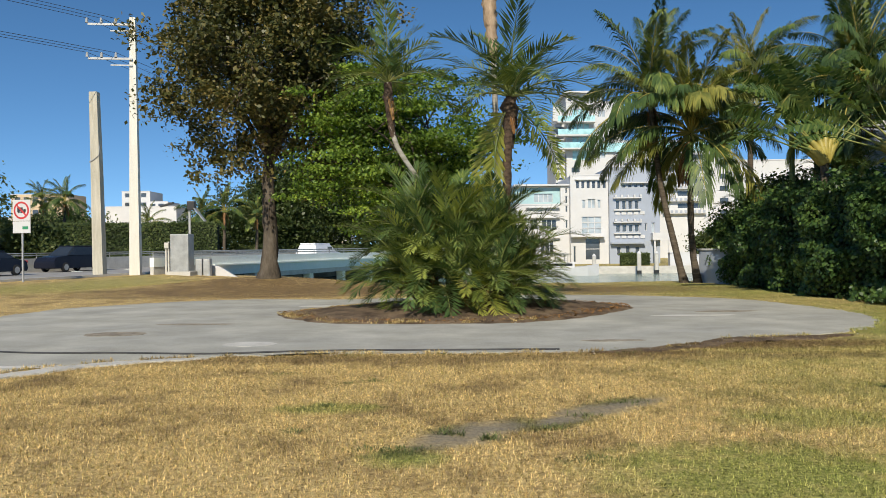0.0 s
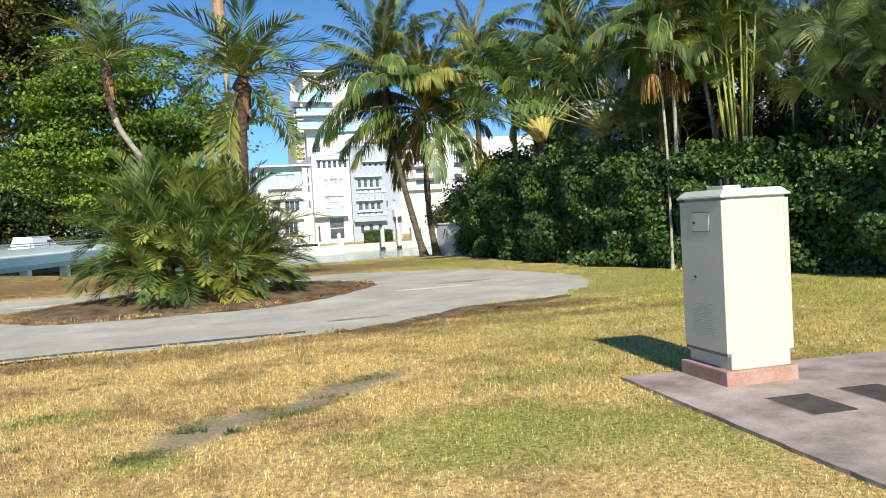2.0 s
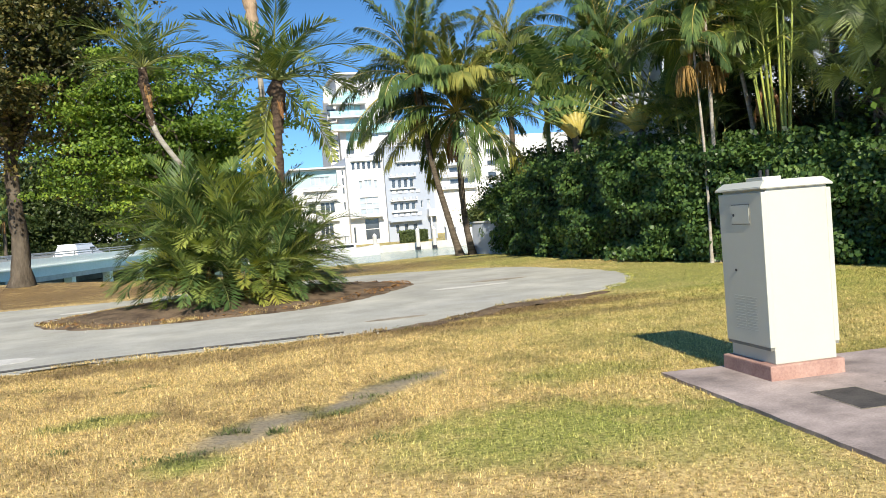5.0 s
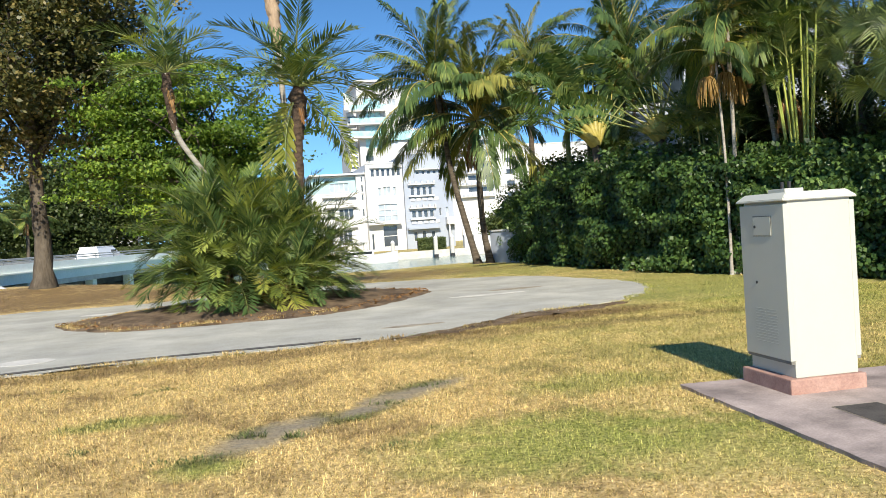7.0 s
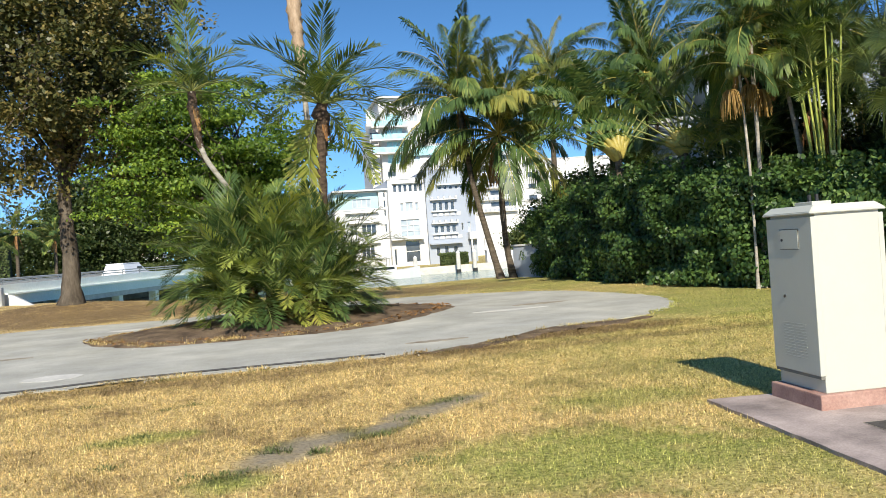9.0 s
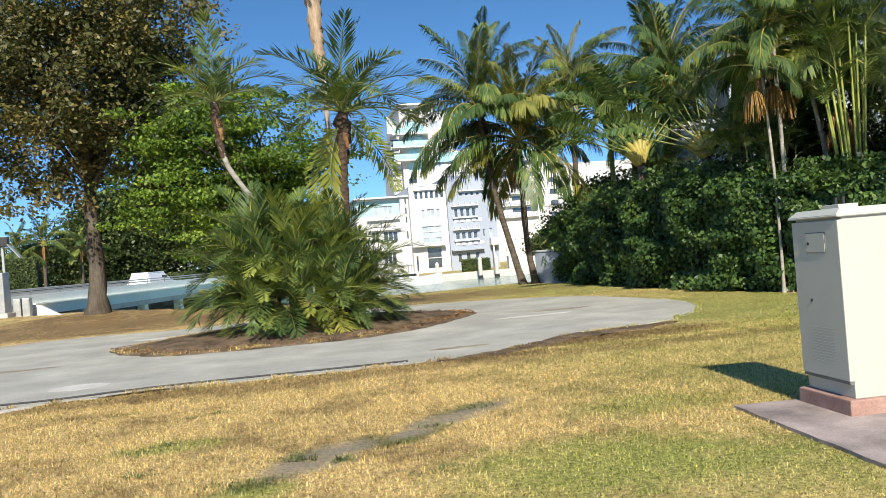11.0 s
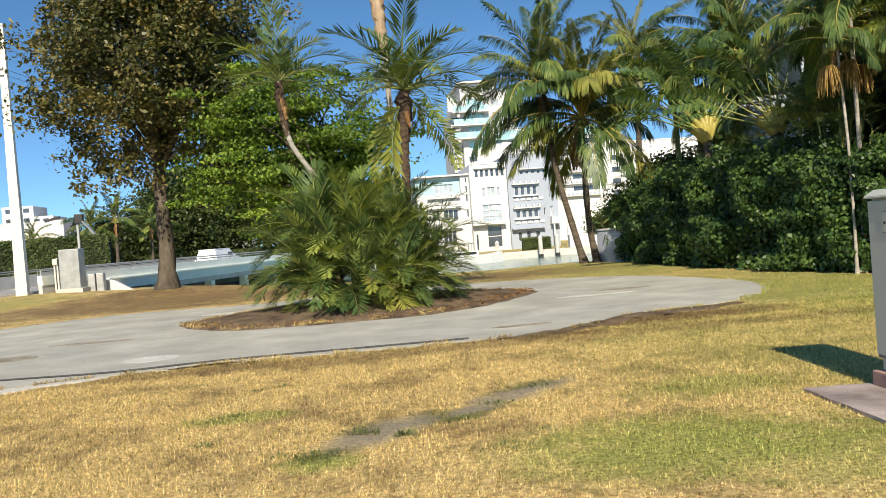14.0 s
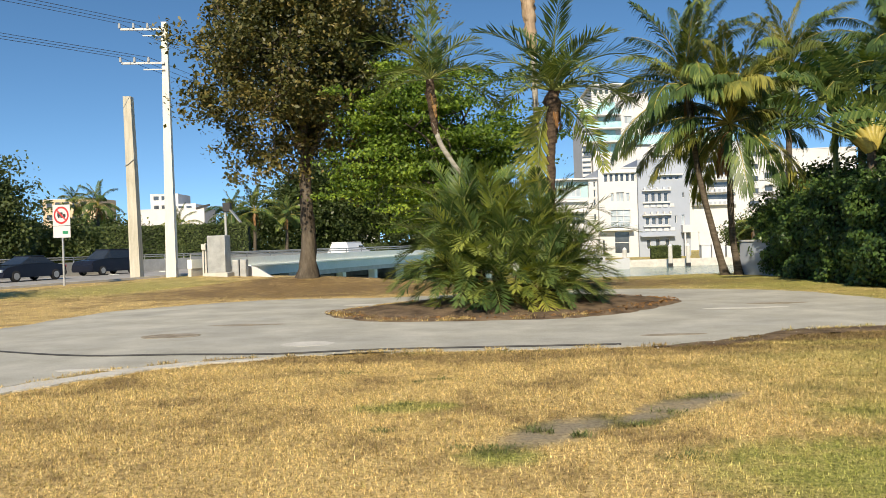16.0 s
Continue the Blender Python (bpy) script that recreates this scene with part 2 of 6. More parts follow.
M_DARKWALL = mottled("dim_interior", (0.03, 0.03, 0.035), (0.06, 0.06, 0.065), 1, 6, 0.9)
M_BARK = mottled("grey_bark", (0.05, 0.04, 0.03), (0.15, 0.125, 0.095), 2.5, 14, 0.95, 1.0, 0.06, stretch=(1, 1, 0.35), spec=0.1)
M_PALMBARK = mottled("palm_trunk", (0.075, 0.06, 0.045), (0.17, 0.14, 0.105), 4, 22, 0.95, 1.0, 0.03, stretch=(0.6, 0.6, 3), spec=0.1)
M_REDBARK = mottled("fibrous_palm_trunk", (0.05, 0.036, 0.026), (0.17, 0.12, 0.085), 6, 25, 0.95, 1.0, 0.05, stretch=(1, 1, 2), spec=0.1)
M_PALETRUNK = mottled("pale_palm_trunk", (0.27, 0.245, 0.20), (0.45, 0.42, 0.355), 4, 25, 0.9, 0.5, 0.02, stretch=(0.6, 0.6, 3), spec=0.15)
M_BOOT = mottled("tan_leaf_boots", (0.32, 0.22, 0.135), (0.52, 0.39, 0.27), 4, 25, 0.9, 0.8, 0.03, stretch=(2, 2, 0.4), spec=0.1)
M_FROND = leaf_mat("palm_leaflet", (0.03, 0.06, 0.02), (0.085, 0.14, 0.04), (0.34, 0.38, 0.085), 0.42, 0.2, fronds=True)
M_FROND_YL = leaf_mat("yellowing_leaflet", (0.10, 0.14, 0.025), (0.27, 0.30, 0.055), (0.42, 0.38, 0.09), 0.5, 0.3, fronds=True)
M_FROND_DRY = leaf_mat("dry_frond", (0.13, 0.06, 0.025), (0.28, 0.14, 0.05), (0.42, 0.25, 0.10), 0.8, 0.2, fronds=True)
M_COCO = leaf_mat("coconut_leaflet", (0.065, 0.09, 0.022), (0.19, 0.21, 0.05), (0.40, 0.36, 0.09), 0.36, 0.3, fronds=True)
M_FANLEAF = leaf_mat("fan_palm_leaf", (0.02, 0.038, 0.012), (0.055, 0.085, 0.025), (0.22, 0.27, 0.07), 0.45, 0.15, fronds=True)
M_BANANA = leaf_mat("traveller_palm_blade", (0.035, 0.075, 0.02), (0.09, 0.15, 0.04), (0.20, 0.24, 0.06), 0.35, 0.3)
M_PETIOLE = mottled("yellow_petiole", (0.28, 0.25, 0.055), (0.48, 0.38, 0.09), 2, 12, 0.5, 0.1)
M_CANE = mottled("yellow_green_cane", (0.22, 0.28, 0.05), (0.42, 0.46, 0.10), 2, 12, 0.4, 0.1)
M_STEMGREEN = mottled("green_stem", (0.10, 0.15, 0.035), (0.26, 0.26, 0.07), 2, 12, 0.5, 0.1)
M_HEDGE = leaf_mat("hedge_leaf", (0.014, 0.032, 0.009), (0.055, 0.11, 0.025), (0.15, 0.23, 0.055), 0.42, 0.15, 0.7)
# near-black green: the shade inside hedges put into the colour
M_SHADE_CORE = mottled("hedge_inner_shade", (0.008, 0.014, 0.006), (0.02, 0.03, 0.012), 4, 20, 0.95, 0.5)
M_TREELEAF = leaf_mat("olive_tree_leaf", (0.028, 0.036, 0.01), (0.085, 0.088, 0.024), (0.29, 0.215, 0.07), 0.45, 0.18, 0.22)
M_LIGHTLEAF = leaf_mat("bright_tree_leaf", (0.03, 0.06, 0.01), (0.13, 0.22, 0.03), (0.35, 0.45, 0.065), 0.5, 0.4, 0.6)
M_DARKLEAF = leaf_mat("shade_tree_leaf", (0.02, 0.035, 0.01), (0.05, 0.075, 0.02), (0.10, 0.13, 0.035), 0.45, 0.25, 0.4)
M_FARLEAF = leaf_mat("far_leaf", (0.03, 0.05, 0.015), (0.07, 0.10, 0.03), (0.16, 0.19, 0.06), 0.6, 0.25, 0.25)
M_WEED = leaf_mat("weed_leaf", (0.05, 0.065, 0.02), (0.14, 0.165, 0.055), (0.33, 0.33, 0.12), 0.6, 0.2, 3.0)
M_FRUIT = mottled("orange_fruit", (0.20, 0.11, 0.025), (0.36, 0.22, 0.05), 6, 20, 0.6)
M_TYRE = mottled("tyre", (0.015, 0.015, 0.015), (0.03, 0.03, 0.03), 5, 40, 0.85)
M_CAR_DARK = mottled("navy_car_paint", (0.008, 0.010, 0.018), (0.012, 0.014, 0.024), 1, 8, 0.25, 0.0, spec=0.25, grainy=0.03)
M_CAR_WHITE = mottled("white_car_paint", (0.72, 0.73, 0.74), (0.78, 0.78, 0.79), 1, 8, 0.25, 0.0, grainy=0.03)
M_SIGNRED = mottled("sign_red", (0.50, 0.03, 0.03), (0.58, 0.05, 0.05), 3, 20, 0.5)
M_SIGNBLACK = mottled("sign_black", (0.02, 0.02, 0.02), (0.035, 0.035, 0.035), 3, 20, 0.5)
M_SIGNGREEN = mottled("sign_green", (0.02, 0.22, 0.10), (0.03, 0.27, 0.13), 3, 20, 0.5)


def glass_mat(name, tint, rough=0.08):
    mat, nt, b = base_mat(name, rough, 0.0, 0.8)
    n = noise_tex(nt, 0.7, 2)
    nt.links.new(ramp(nt, n, [(0.3, tint), (0.7, tuple(min(1, v * 1.6 + 0.01) for v in tint))]), b.inputs["Base Color"])
    return mat


M_PANE = glass_mat("dark_pane", (0.05, 0.06, 0.07))
M_PANE_PALE = glass_mat("pale_pane", (0.30, 0.34, 0.36))
M_AQUA = glass_mat("aqua_balcony_glass", (0.30, 0.52, 0.53), 0.15)
M_CARGLASS = glass_mat("car_glass", (0.015, 0.018, 0.02), 0.03)


def water_mat():
    mat, nt, b = base_mat("canal_water", 0.12, 0.0, 0.5)
    b.inputs["IOR"].default_value = 1.33
    n = noise_tex(nt, 1.3, 4, 0.6, stretch=(0.5, 1.6, 1))
    nt.links.new(ramp(nt, n, [(0.3, (0.14, 0.24, 0.21)), (0.7, (0.26, 0.36, 0.31))]), b.inputs["Base Color"])
    bump(nt, b, n, 0.5, 0.15)
    return mat


M_WATER = water_mat()

# ---- mesh helpers ----


def mesh_obj(name, verts, faces, mat, parent=None, label="", smooth=False):
    me = bpy.data.meshes.new(name)
    me.from_pydata([tuple(v) for v in verts], [], [tuple(f) for f in faces])
    me.materials.append(mat)
    if smooth:
        me.shade_smooth()
    ob = new(name, me)
    ob.parent = parent
    if label:
        tagged(ob, label)
    return ob


def mesh_np(name, verts, faces, mat, parent=None, label="", ob=True):
    """A mesh from an (n, 3) array of points and an (m, k) array of corners."""
    me = bpy.data.meshes.new(name)
    nf, k = faces.shape
    me.vertices.add(len(verts))
    me.vertices.foreach_set("co", np.ascontiguousarray(verts, dtype=np.float32).ravel())
    me.loops.add(nf * k)
    me.loops.foreach_set("vertex_index", np.ascontiguousarray(faces, dtype=np.int32).ravel())
    me.polygons.add(nf)
    me.polygons.foreach_set("loop_start", np.arange(0, nf * k, k, dtype=np.int32))
    me.materials.append(mat)
    me.update(calc_edges=True)
    if not ob:
        return me
    o = new(name, me)
    o.parent = parent
    if label:
        tagged(o, label)
    return o


def part(name, bm, mat, parent=None, label="", smooth=False):
    me = bpy.data.meshes.new(name)
    bmesh.ops.recalc_face_normals(bm, faces=bm.faces)
    bm.to_mesh(me)
    bm.free()
    me.materials.append(mat)
    if smooth:
        me.shade_smooth()
    ob = new(name, me)
    ob.parent = parent
    if label:
        tagged(ob, label)
    return ob


def thing(name, at, label, category, group="", rz=0.0):
    ob = new(name)
    ob.matrix_basis = pose(*at, 0, 0, rz)
    ob.empty_display_size = 0.2
    return tagged(ob, label, category, group)


def box(bm, x0, x1, y0, y1, z0, z1, bevel=0.0, m=None):
    r = bmesh.ops.create_cube(bm, size=1.0)
    vs = r["verts"]
    for v in vs:
        v.co = Vector((x0 + (v.co.x + 0.5) * (x1 - x0), y0 + (v.co.y + 0.5) * (y1 - y0), z0 + (v.co.z + 0.5) * (z1 - z0)))
    if bevel:
        es = list({e for v in vs for e in v.link_edges})
        g = bmesh.ops.bevel(bm, geom=es, offset=bevel, segments=2, affect="EDGES", profile=0.6)
        vs = list({v for f in g["faces"] for v in f.verts} | {v for v in vs if v.is_valid})
    if m is not None:
        bmesh.ops.transform(bm, matrix=m, verts=vs)
    return vs


def tube_np(points, radii, sides=8, wobble=0.0, seed=0):
    """A tapered tube along points: its verts and quads."""
    rng = np.random.default_rng(seed)
    pts = np.array(points, float)
    n = len(pts)
    tang = np.gradient(pts, axis=0)
    tang /= np.linalg.norm(tang, axis=1)[:, None] + 1e-9
    ref = np.array([0.31, 0.95, 0.05])
    side = np.cross(tang, ref)
    side /= np.linalg.norm(side, axis=1)[:, None] + 1e-9
    up = np.cross(side, tang)
    a = np.linspace(0, 2 * np.pi, sides, endpoint=False)
    r = np.array(radii, float)[:, None] * (1 + wobble * rng.standard_normal((n, sides)))
    v = pts[:, None] + side[:, None] * (np.cos(a) * r)[..., None] + up[:, None] * (np.sin(a) * r)[..., None]
    i, j = np.meshgrid(np.arange(n - 1), np.arange(sides), indexing="ij")
    k = (j + 1) % sides
    f = np.stack([i * sides + j, i * sides + k, (i + 1) * sides + k, (i + 1) * sides + j], -1).reshape(-1, 4)
    return v.reshape(-1, 3), f


def join_np(pieces):
    vs, fs, off = [], [], 0
    for v, f in pieces:
        vs.append(v)
        fs.append(f + off)
        off += len(v)
    return np.concatenate(vs), np.concatenate(fs)


def curve_pts(ctrl, n):
    """Catmull-Rom through ctrl, n points."""
    c = np.array(ctrl, float)
    c = np.vstack([2 * c[0] - c[1], c, 2 * c[-1] - c[-2]])
    t = np.linspace(0, len(c) - 3 - 1e-6, n)
    i = t.astype(int)
    u = (t - i)[:, None]
    p0, p1, p2, p3 = c[i], c[i + 1], c[i + 2], c[i + 3]
    return 0.5 * (2 * p1 + (p2 - p0) * u + (2 * p0 - 5 * p1 + 4 * p2 - p3) * u ** 2 + (3 * p1 - p0 - 3 * p2 + p3) * u ** 3)


def tube(name, ctrl, r0, r1, mat, parent=None, label="", n=14, sides=8, wobble=0.04, seed=0, flare=0.0):
    p = curve_pts(ctrl, n)
    s = np.linspace(0, 1, n)
    r = r0 + (r1 - r0) * s + flare * np.exp(-s * 14)
    v, f = tube_np(p, r, sides, wobble, seed)
    ob = mesh_np(name, v, f, mat, parent, label)
    ob.data.shade_smooth()
    return ob


def leaves_np(centres, size, rng, normals=None, spread=1.0, slim=0.6):
    """One small folded rhombus of a leaf at each centre."""
    n = len(centres)
    d = rng.standard_normal((n, 3))
    if normals is not None:
        d = normals + spread * d
    d /= np.linalg.norm(d, axis=1)[:, None]
    t = np.cross(d, rng.standard_normal((n, 3)))
    t /= np.linalg.norm(t, axis=1)[:, None]
    s = np.cross(d, t)
    L = (size * rng.uniform(0.6, 1.35, n))[:, None]
    W = L * slim * 0.5
    v = np.stack([centres - t * L * 0.5, centres + s * W + d * W * 0.25, centres + t * L * 0.5, centres - s * W + d * W * 0.25], 1)
    return v.reshape(-1, 3), np.arange(n * 4).reshape(n, 4)


def outline(points, step, jitter, seed):
    """A closed smooth outline, resampled and roughened."""
    rng = np.random.default_rng(seed)
    c = np.array(points, float)
    n = len(c)
    out = []
    for i in range(n):
        p0, p1, p2, p3 = c[i - 1], c[i], c[(i + 1) % n], c[(i + 2) % n]
        m = max(2, int(np.linalg.norm(p2 - p1) / step))
        for u in np.arange(m) / m:
            out.append(0.5 * (2 * p1 + (p2 - p0) * u + (2 * p0 - 5 * p1 + 4 * p2 - p3) * u ** 2 + (3 * p1 - p0 - 3 * p2 + p3) * u ** 3))
    out = np.array(out)
    k = np.array([noise.noise(Vector((p[0] * 1.7 + seed, p[1] * 1.7, 0))) + 0.6 * noise.noise(Vector((p[0] * 6, p[1] * 6, seed))) for p in out])
    ctr = np.roll(out, -1, 0) - np.roll(out, 1, 0)
    nor = np.stack([ctr[:, 1], -ctr[:, 0]], 1) / (np.linalg.norm(ctr, axis=1)[:, None] + 1e-9)
    return out + nor * (k * jitter + rng.standard_normal(len(out)) * jitter * 0.15)[:, None]


def sheet(name, pts, z, mat, parent=None, label="", skirt=0.05):
    bm = bmesh.new()
    vs = [bm.verts.new((p[0], p[1], z)) for p in pts]
    f = bm.faces.new(vs)
    low = [bm.verts.new((p[0], p[1], z - skirt)) for p in pts]
    for i in range(len(vs)):
        j = (i + 1) % len(vs)
        bm.faces.new((vs[i], vs[j], low[j], low[i]))
    bmesh.ops.triangulate(bm, faces=[f])
    return part(name, bm, mat, parent, label)


def inside(px, py, poly):
    poly = np.asarray(poly)
    x, y = poly[:, 0], poly[:, 1]
    x2, y2 = np.roll(x, -1), np.roll(y, -1)
    res = np.zeros(len(px), bool)
    for a, b, c, d in zip(x, y, x2, y2):
        hit = ((b > py) != (d > py)) & (px < (c - a) * (py - b) / (d - b + 1e-12) + a)
        res ^= hit
    return res

# ---- ground, water, drive ----
U = Vector((0.30, 0.954, 0)).normalized()      # the way the street and bridge run
N = Vector((U.y, -U.x, 0))                     # across it, towards the lawn
BANK = [(-3000, 75), (-60, 75), (-26, 64), (-15, 47), (-12, 45), (-8, 43.0), (-6.2, 38.5), (-4, 35.6), (1, 33.4), (6, 32.4), (12, 33.0), (25, 36), (60, 45), (150, 60), (3000, 60)]
WATER_Z, FAR_SHORE, FAR_Z = -1.9, 94.0, -1.15


def land_height(x, y):
    yb = np.interp(x, [b[0] for b in BANK], [b[1] for b in BANK]) + 0.5 * np.sin(x * 0.9) * 0.6
    near = np.clip((yb - y) / 2.2, -1.0, 0.0) * 3.4
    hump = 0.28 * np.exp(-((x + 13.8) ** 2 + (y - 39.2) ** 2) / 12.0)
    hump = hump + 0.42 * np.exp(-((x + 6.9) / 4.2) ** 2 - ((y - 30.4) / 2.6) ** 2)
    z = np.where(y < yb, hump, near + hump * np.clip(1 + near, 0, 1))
    far = np.clip((y - FAR_SHORE + 0.3) / 0.3, 0, 1)
    return np.where(y > FAR_SHORE - 0.3, -3.4 + far * (3.4 + FAR_Z), z)


def build_ground():
    def axis(a, b, step, low, high):
        mid = np.arange(a, b + 0.01, step)
        lo = a - np.cumsum(step * 1.35 ** np.arange(1, 40))
        hi = b + np.cumsum(step * 1.35 ** np.arange(1, 40))
        return np.concatenate([lo[lo > low][::-1], mid, hi[hi < high]])
    xs = axis(-30, 30, 0.5, -3500, 3500)
    ys = np.unique(np.concatenate([axis(-4, 60, 0.5, -1500, 90), [93.7, 93.85, 94.0, 94.2, 96], 96 + np.cumsum(1.0 * 1.3 ** np.arange(1, 27))]))
    X, Y = np.meshgrid(xs, ys)
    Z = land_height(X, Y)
    v = np.stack([X, Y, Z], -1).reshape(-1, 3)
    nx, ny = len(xs), len(ys)
    i, j = np.meshgrid(np.arange(ny - 1), np.arange(nx - 1), indexing="ij")
    f = np.stack([i * nx + j, i * nx + j + 1, (i + 1) * nx + j + 1, (i + 1) * nx + j], -1).reshape(-1, 4)
    g = mesh_np("ground", v, f, M_LAWN)
    return tagged(g, "sun-bleached lawn ground with green and bare patches", "ground", kind="structure")


build_ground()
w = mesh_np("water", np.array([(-3000, 30.0, WATER_Z), (3000, 30.0, WATER_Z), (3000, 95, WATER_Z), (-3000, 95, WATER_Z)]), np.array([[0, 1, 2, 3]]), M_WATER)
tagged(w, "greenish canal water with small ripples", "water", kind="structure")

DRIVE = [(-9, -2), (-7.6, 5), (-6.0, 9.2), (-5.0, 10.55), (-3.9, 11.05), (-2.9, 11.3), (-1.3, 11.5), (0.2, 11.42), (1.7, 11.4), (2.5, 11.45), (3.4, 11.9), (4.6, 12.8), (5.6, 13.0),
         (6.7, 13.5), (7.6, 14.4), (8.35, 15.6), (8.7, 17.2), (8.5, 19.3), (8.0, 21.3), (6.7, 22.8), (4, 24.2), (1, 24.3), (-2.8, 23.2), (-5.5, 23.6), (-7.4, 23.1), (-8.8, 21.8),
         (-9.8, 20.6), (-10.2, 18.6), (-10.4, 16.5), (-11.2, 11), (-13, -2)]
ISLAND = [(-3.85, 18.3), (-3.3, 17), (-2.3, 15.9), (-1, 15.65), (0, 15.6), (1.2, 15.6), (2.5, 16.25), (3.4, 17.4), (4.35, 18.8), (4.4, 19.7), (3.6, 21), (2, 21.8), (0, 21.8), (-1.8, 21.0), (-2.6, 19.8), (-3.2, 19)]
drive_line = outline(DRIVE, 0.16, 0.10, 3)
drive = tagged(sheet("road_drive", drive_line, 0.018, M_ASPHALT), "bleached grey asphalt turning drive with ragged edges", "driveway", kind="structure")
# pale lime patches and dark tar stains on the drive
rng = np.random.default_rng(5)
for cx, cy, rx, ry, m in ((-3.1, 12.6, 0.42, 0.3, M_KERB), (-5.9, 14.3, 0.55, 0.35, M_DIRT), (-5.0, 16.0, 0.8, 0.14, M_DIRT), (-2.9, 20.6, 0.9, 0.25, M_KERB), (6.2, 17.8, 0.7, 0.18, M_DIRT), (5.2, 16.9, 0.9, 0.15, M_KERB), (2.6, 12.6, 0.5, 0.1, M_DIRT), (-5.5, 10.4, 0.5, 0.12, M_KERB)):
    a = np.linspace(0, 2 * np.pi, 10, endpoint=False)
    p = outline(np.stack([cx + rx * np.cos(a), cy + ry * np.sin(a)], 1), 0.06, 0.05, int(cx * 7 + 50))
    sheet("stain", p, 0.023, m, drive, skirt=0.004)


def build_island():
    line = outline(ISLAND, 0.16, 0.09, 8)
    c = line.mean(0)
    rings = [(1.0, 0.0), (0.97, 0.035), (0.9, 0.06), (0.75, 0.13), (0.5, 0.19), (0.25, 0.22)]
    n = len(line)
    v, f = [], []
    for k, h in rings:
        for p in line:
            q = c + (p - c) * k
            v.append((q[0], q[1], 0.012 + h + 0.03 * noise.noise(Vector((q[0] * 2.3, q[1] * 2.3, 0))) * (k < 0.99)))
    for r in range(len(rings) - 1):
        for i in range(n):
            j = (i + 1) % n
            f.append((r * n + i, r * n + j, (r + 1) * n + j, (r + 1) * n + i))
    v.append((c[0], c[1], 0.24))
    b = (len(rings) - 1) * n
    f += [(b + i, b + (i + 1) % n, len(v) - 1) for i in range(n)]
    ob = mesh_obj("ground_island", v, f, M_MULCH, smooth=True)
    tagged(ob, "low island mound covered with brown leaf litter", "planting bed", kind="structure")


build_island()
BARE = [(2.0, 11.25), (3.2, 11.45), (4.6, 12.3), (5.8, 12.6), (6.6, 13.1), (5.6, 13.05), (4.5, 12.8), (3.4, 12.0), (2.6, 11.6)]
tagged(sheet("ground_bare_edge", outline(BARE, 0.06, 0.16, 15), 0.022, M_MULCH), "dark bare earth along the drive edge", "soil", kind="structure")
PALE = [(-6.9, 7.4), (-6.1, 9.0), (-5.0, 10.42), (-4.2, 10.9), (-3.4, 11.1), (-3.4, 11.0), (-4.1, 10.72), (-4.8, 10.2), (-5.75, 8.8), (-6.5, 7.2)]
tagged(sheet("ground_pale_edge", outline(PALE, 0.06, 0.07, 19), 0.024, M_KERB), "pale crushed limestone along the drive edge", "gravel edge", kind="structure")
cable = curve_pts([(-9.5, 13.4, 0.03), (-6.6, 11.9, 0.03), (-4.8, 11.65, 0.03), (-3.4, 11.45, 0.03), (-2.2, 11.62, 0.03), (-1.3, 11.66, 0.03), (0.2, 11.6, 0.03), (1.6, 11.55, 0.03)], 60)
v, f = tube_np(cable, [0.014] * 60, 5)
tagged(mesh_np("cable", v, f, M_WIRE), "thin black cable lying along the drive edge", "cable")

# ---- street, bridge ----


def along(s, d, z=0.0):
    """A place s metres along the street from its mark, d metres across towards the lawn."""
    p = Vector((-19.6, 44.0, 0)) + U * s + N * d
    return (p.x, p.y, z)


def strip(name, s0, s1, d0, d1, z, mat, kind_label, cat, depth=0.15):
    bm = bmesh.new()
    rz = math.degrees(math.atan2(U.y, U.x))
    box(bm, s0, s1, -d1, -d0, z - depth, z)
    ob = part(name, bm, mat)
    ob.matrix_basis = pose(-19.6, 44.0, 0, 0, 0, rz)
    return tagged(ob, kind_label, cat, kind="structure")


strip("road", -60, 260, -11.5, -0.2, 0.03, M_ROAD, "grey asphalt street running on over the bridge", "road")
strip("kerb", -60, 12, -0.2, 0.0, 0.12, M_KERB, "pale concrete kerb along the street", "kerb", 0.25)
strip("pavement_bridge", 6, 60, -0.2, 6.9, 0.06, M_KERB, "pale concrete bridge footway", "footway", 0.3)


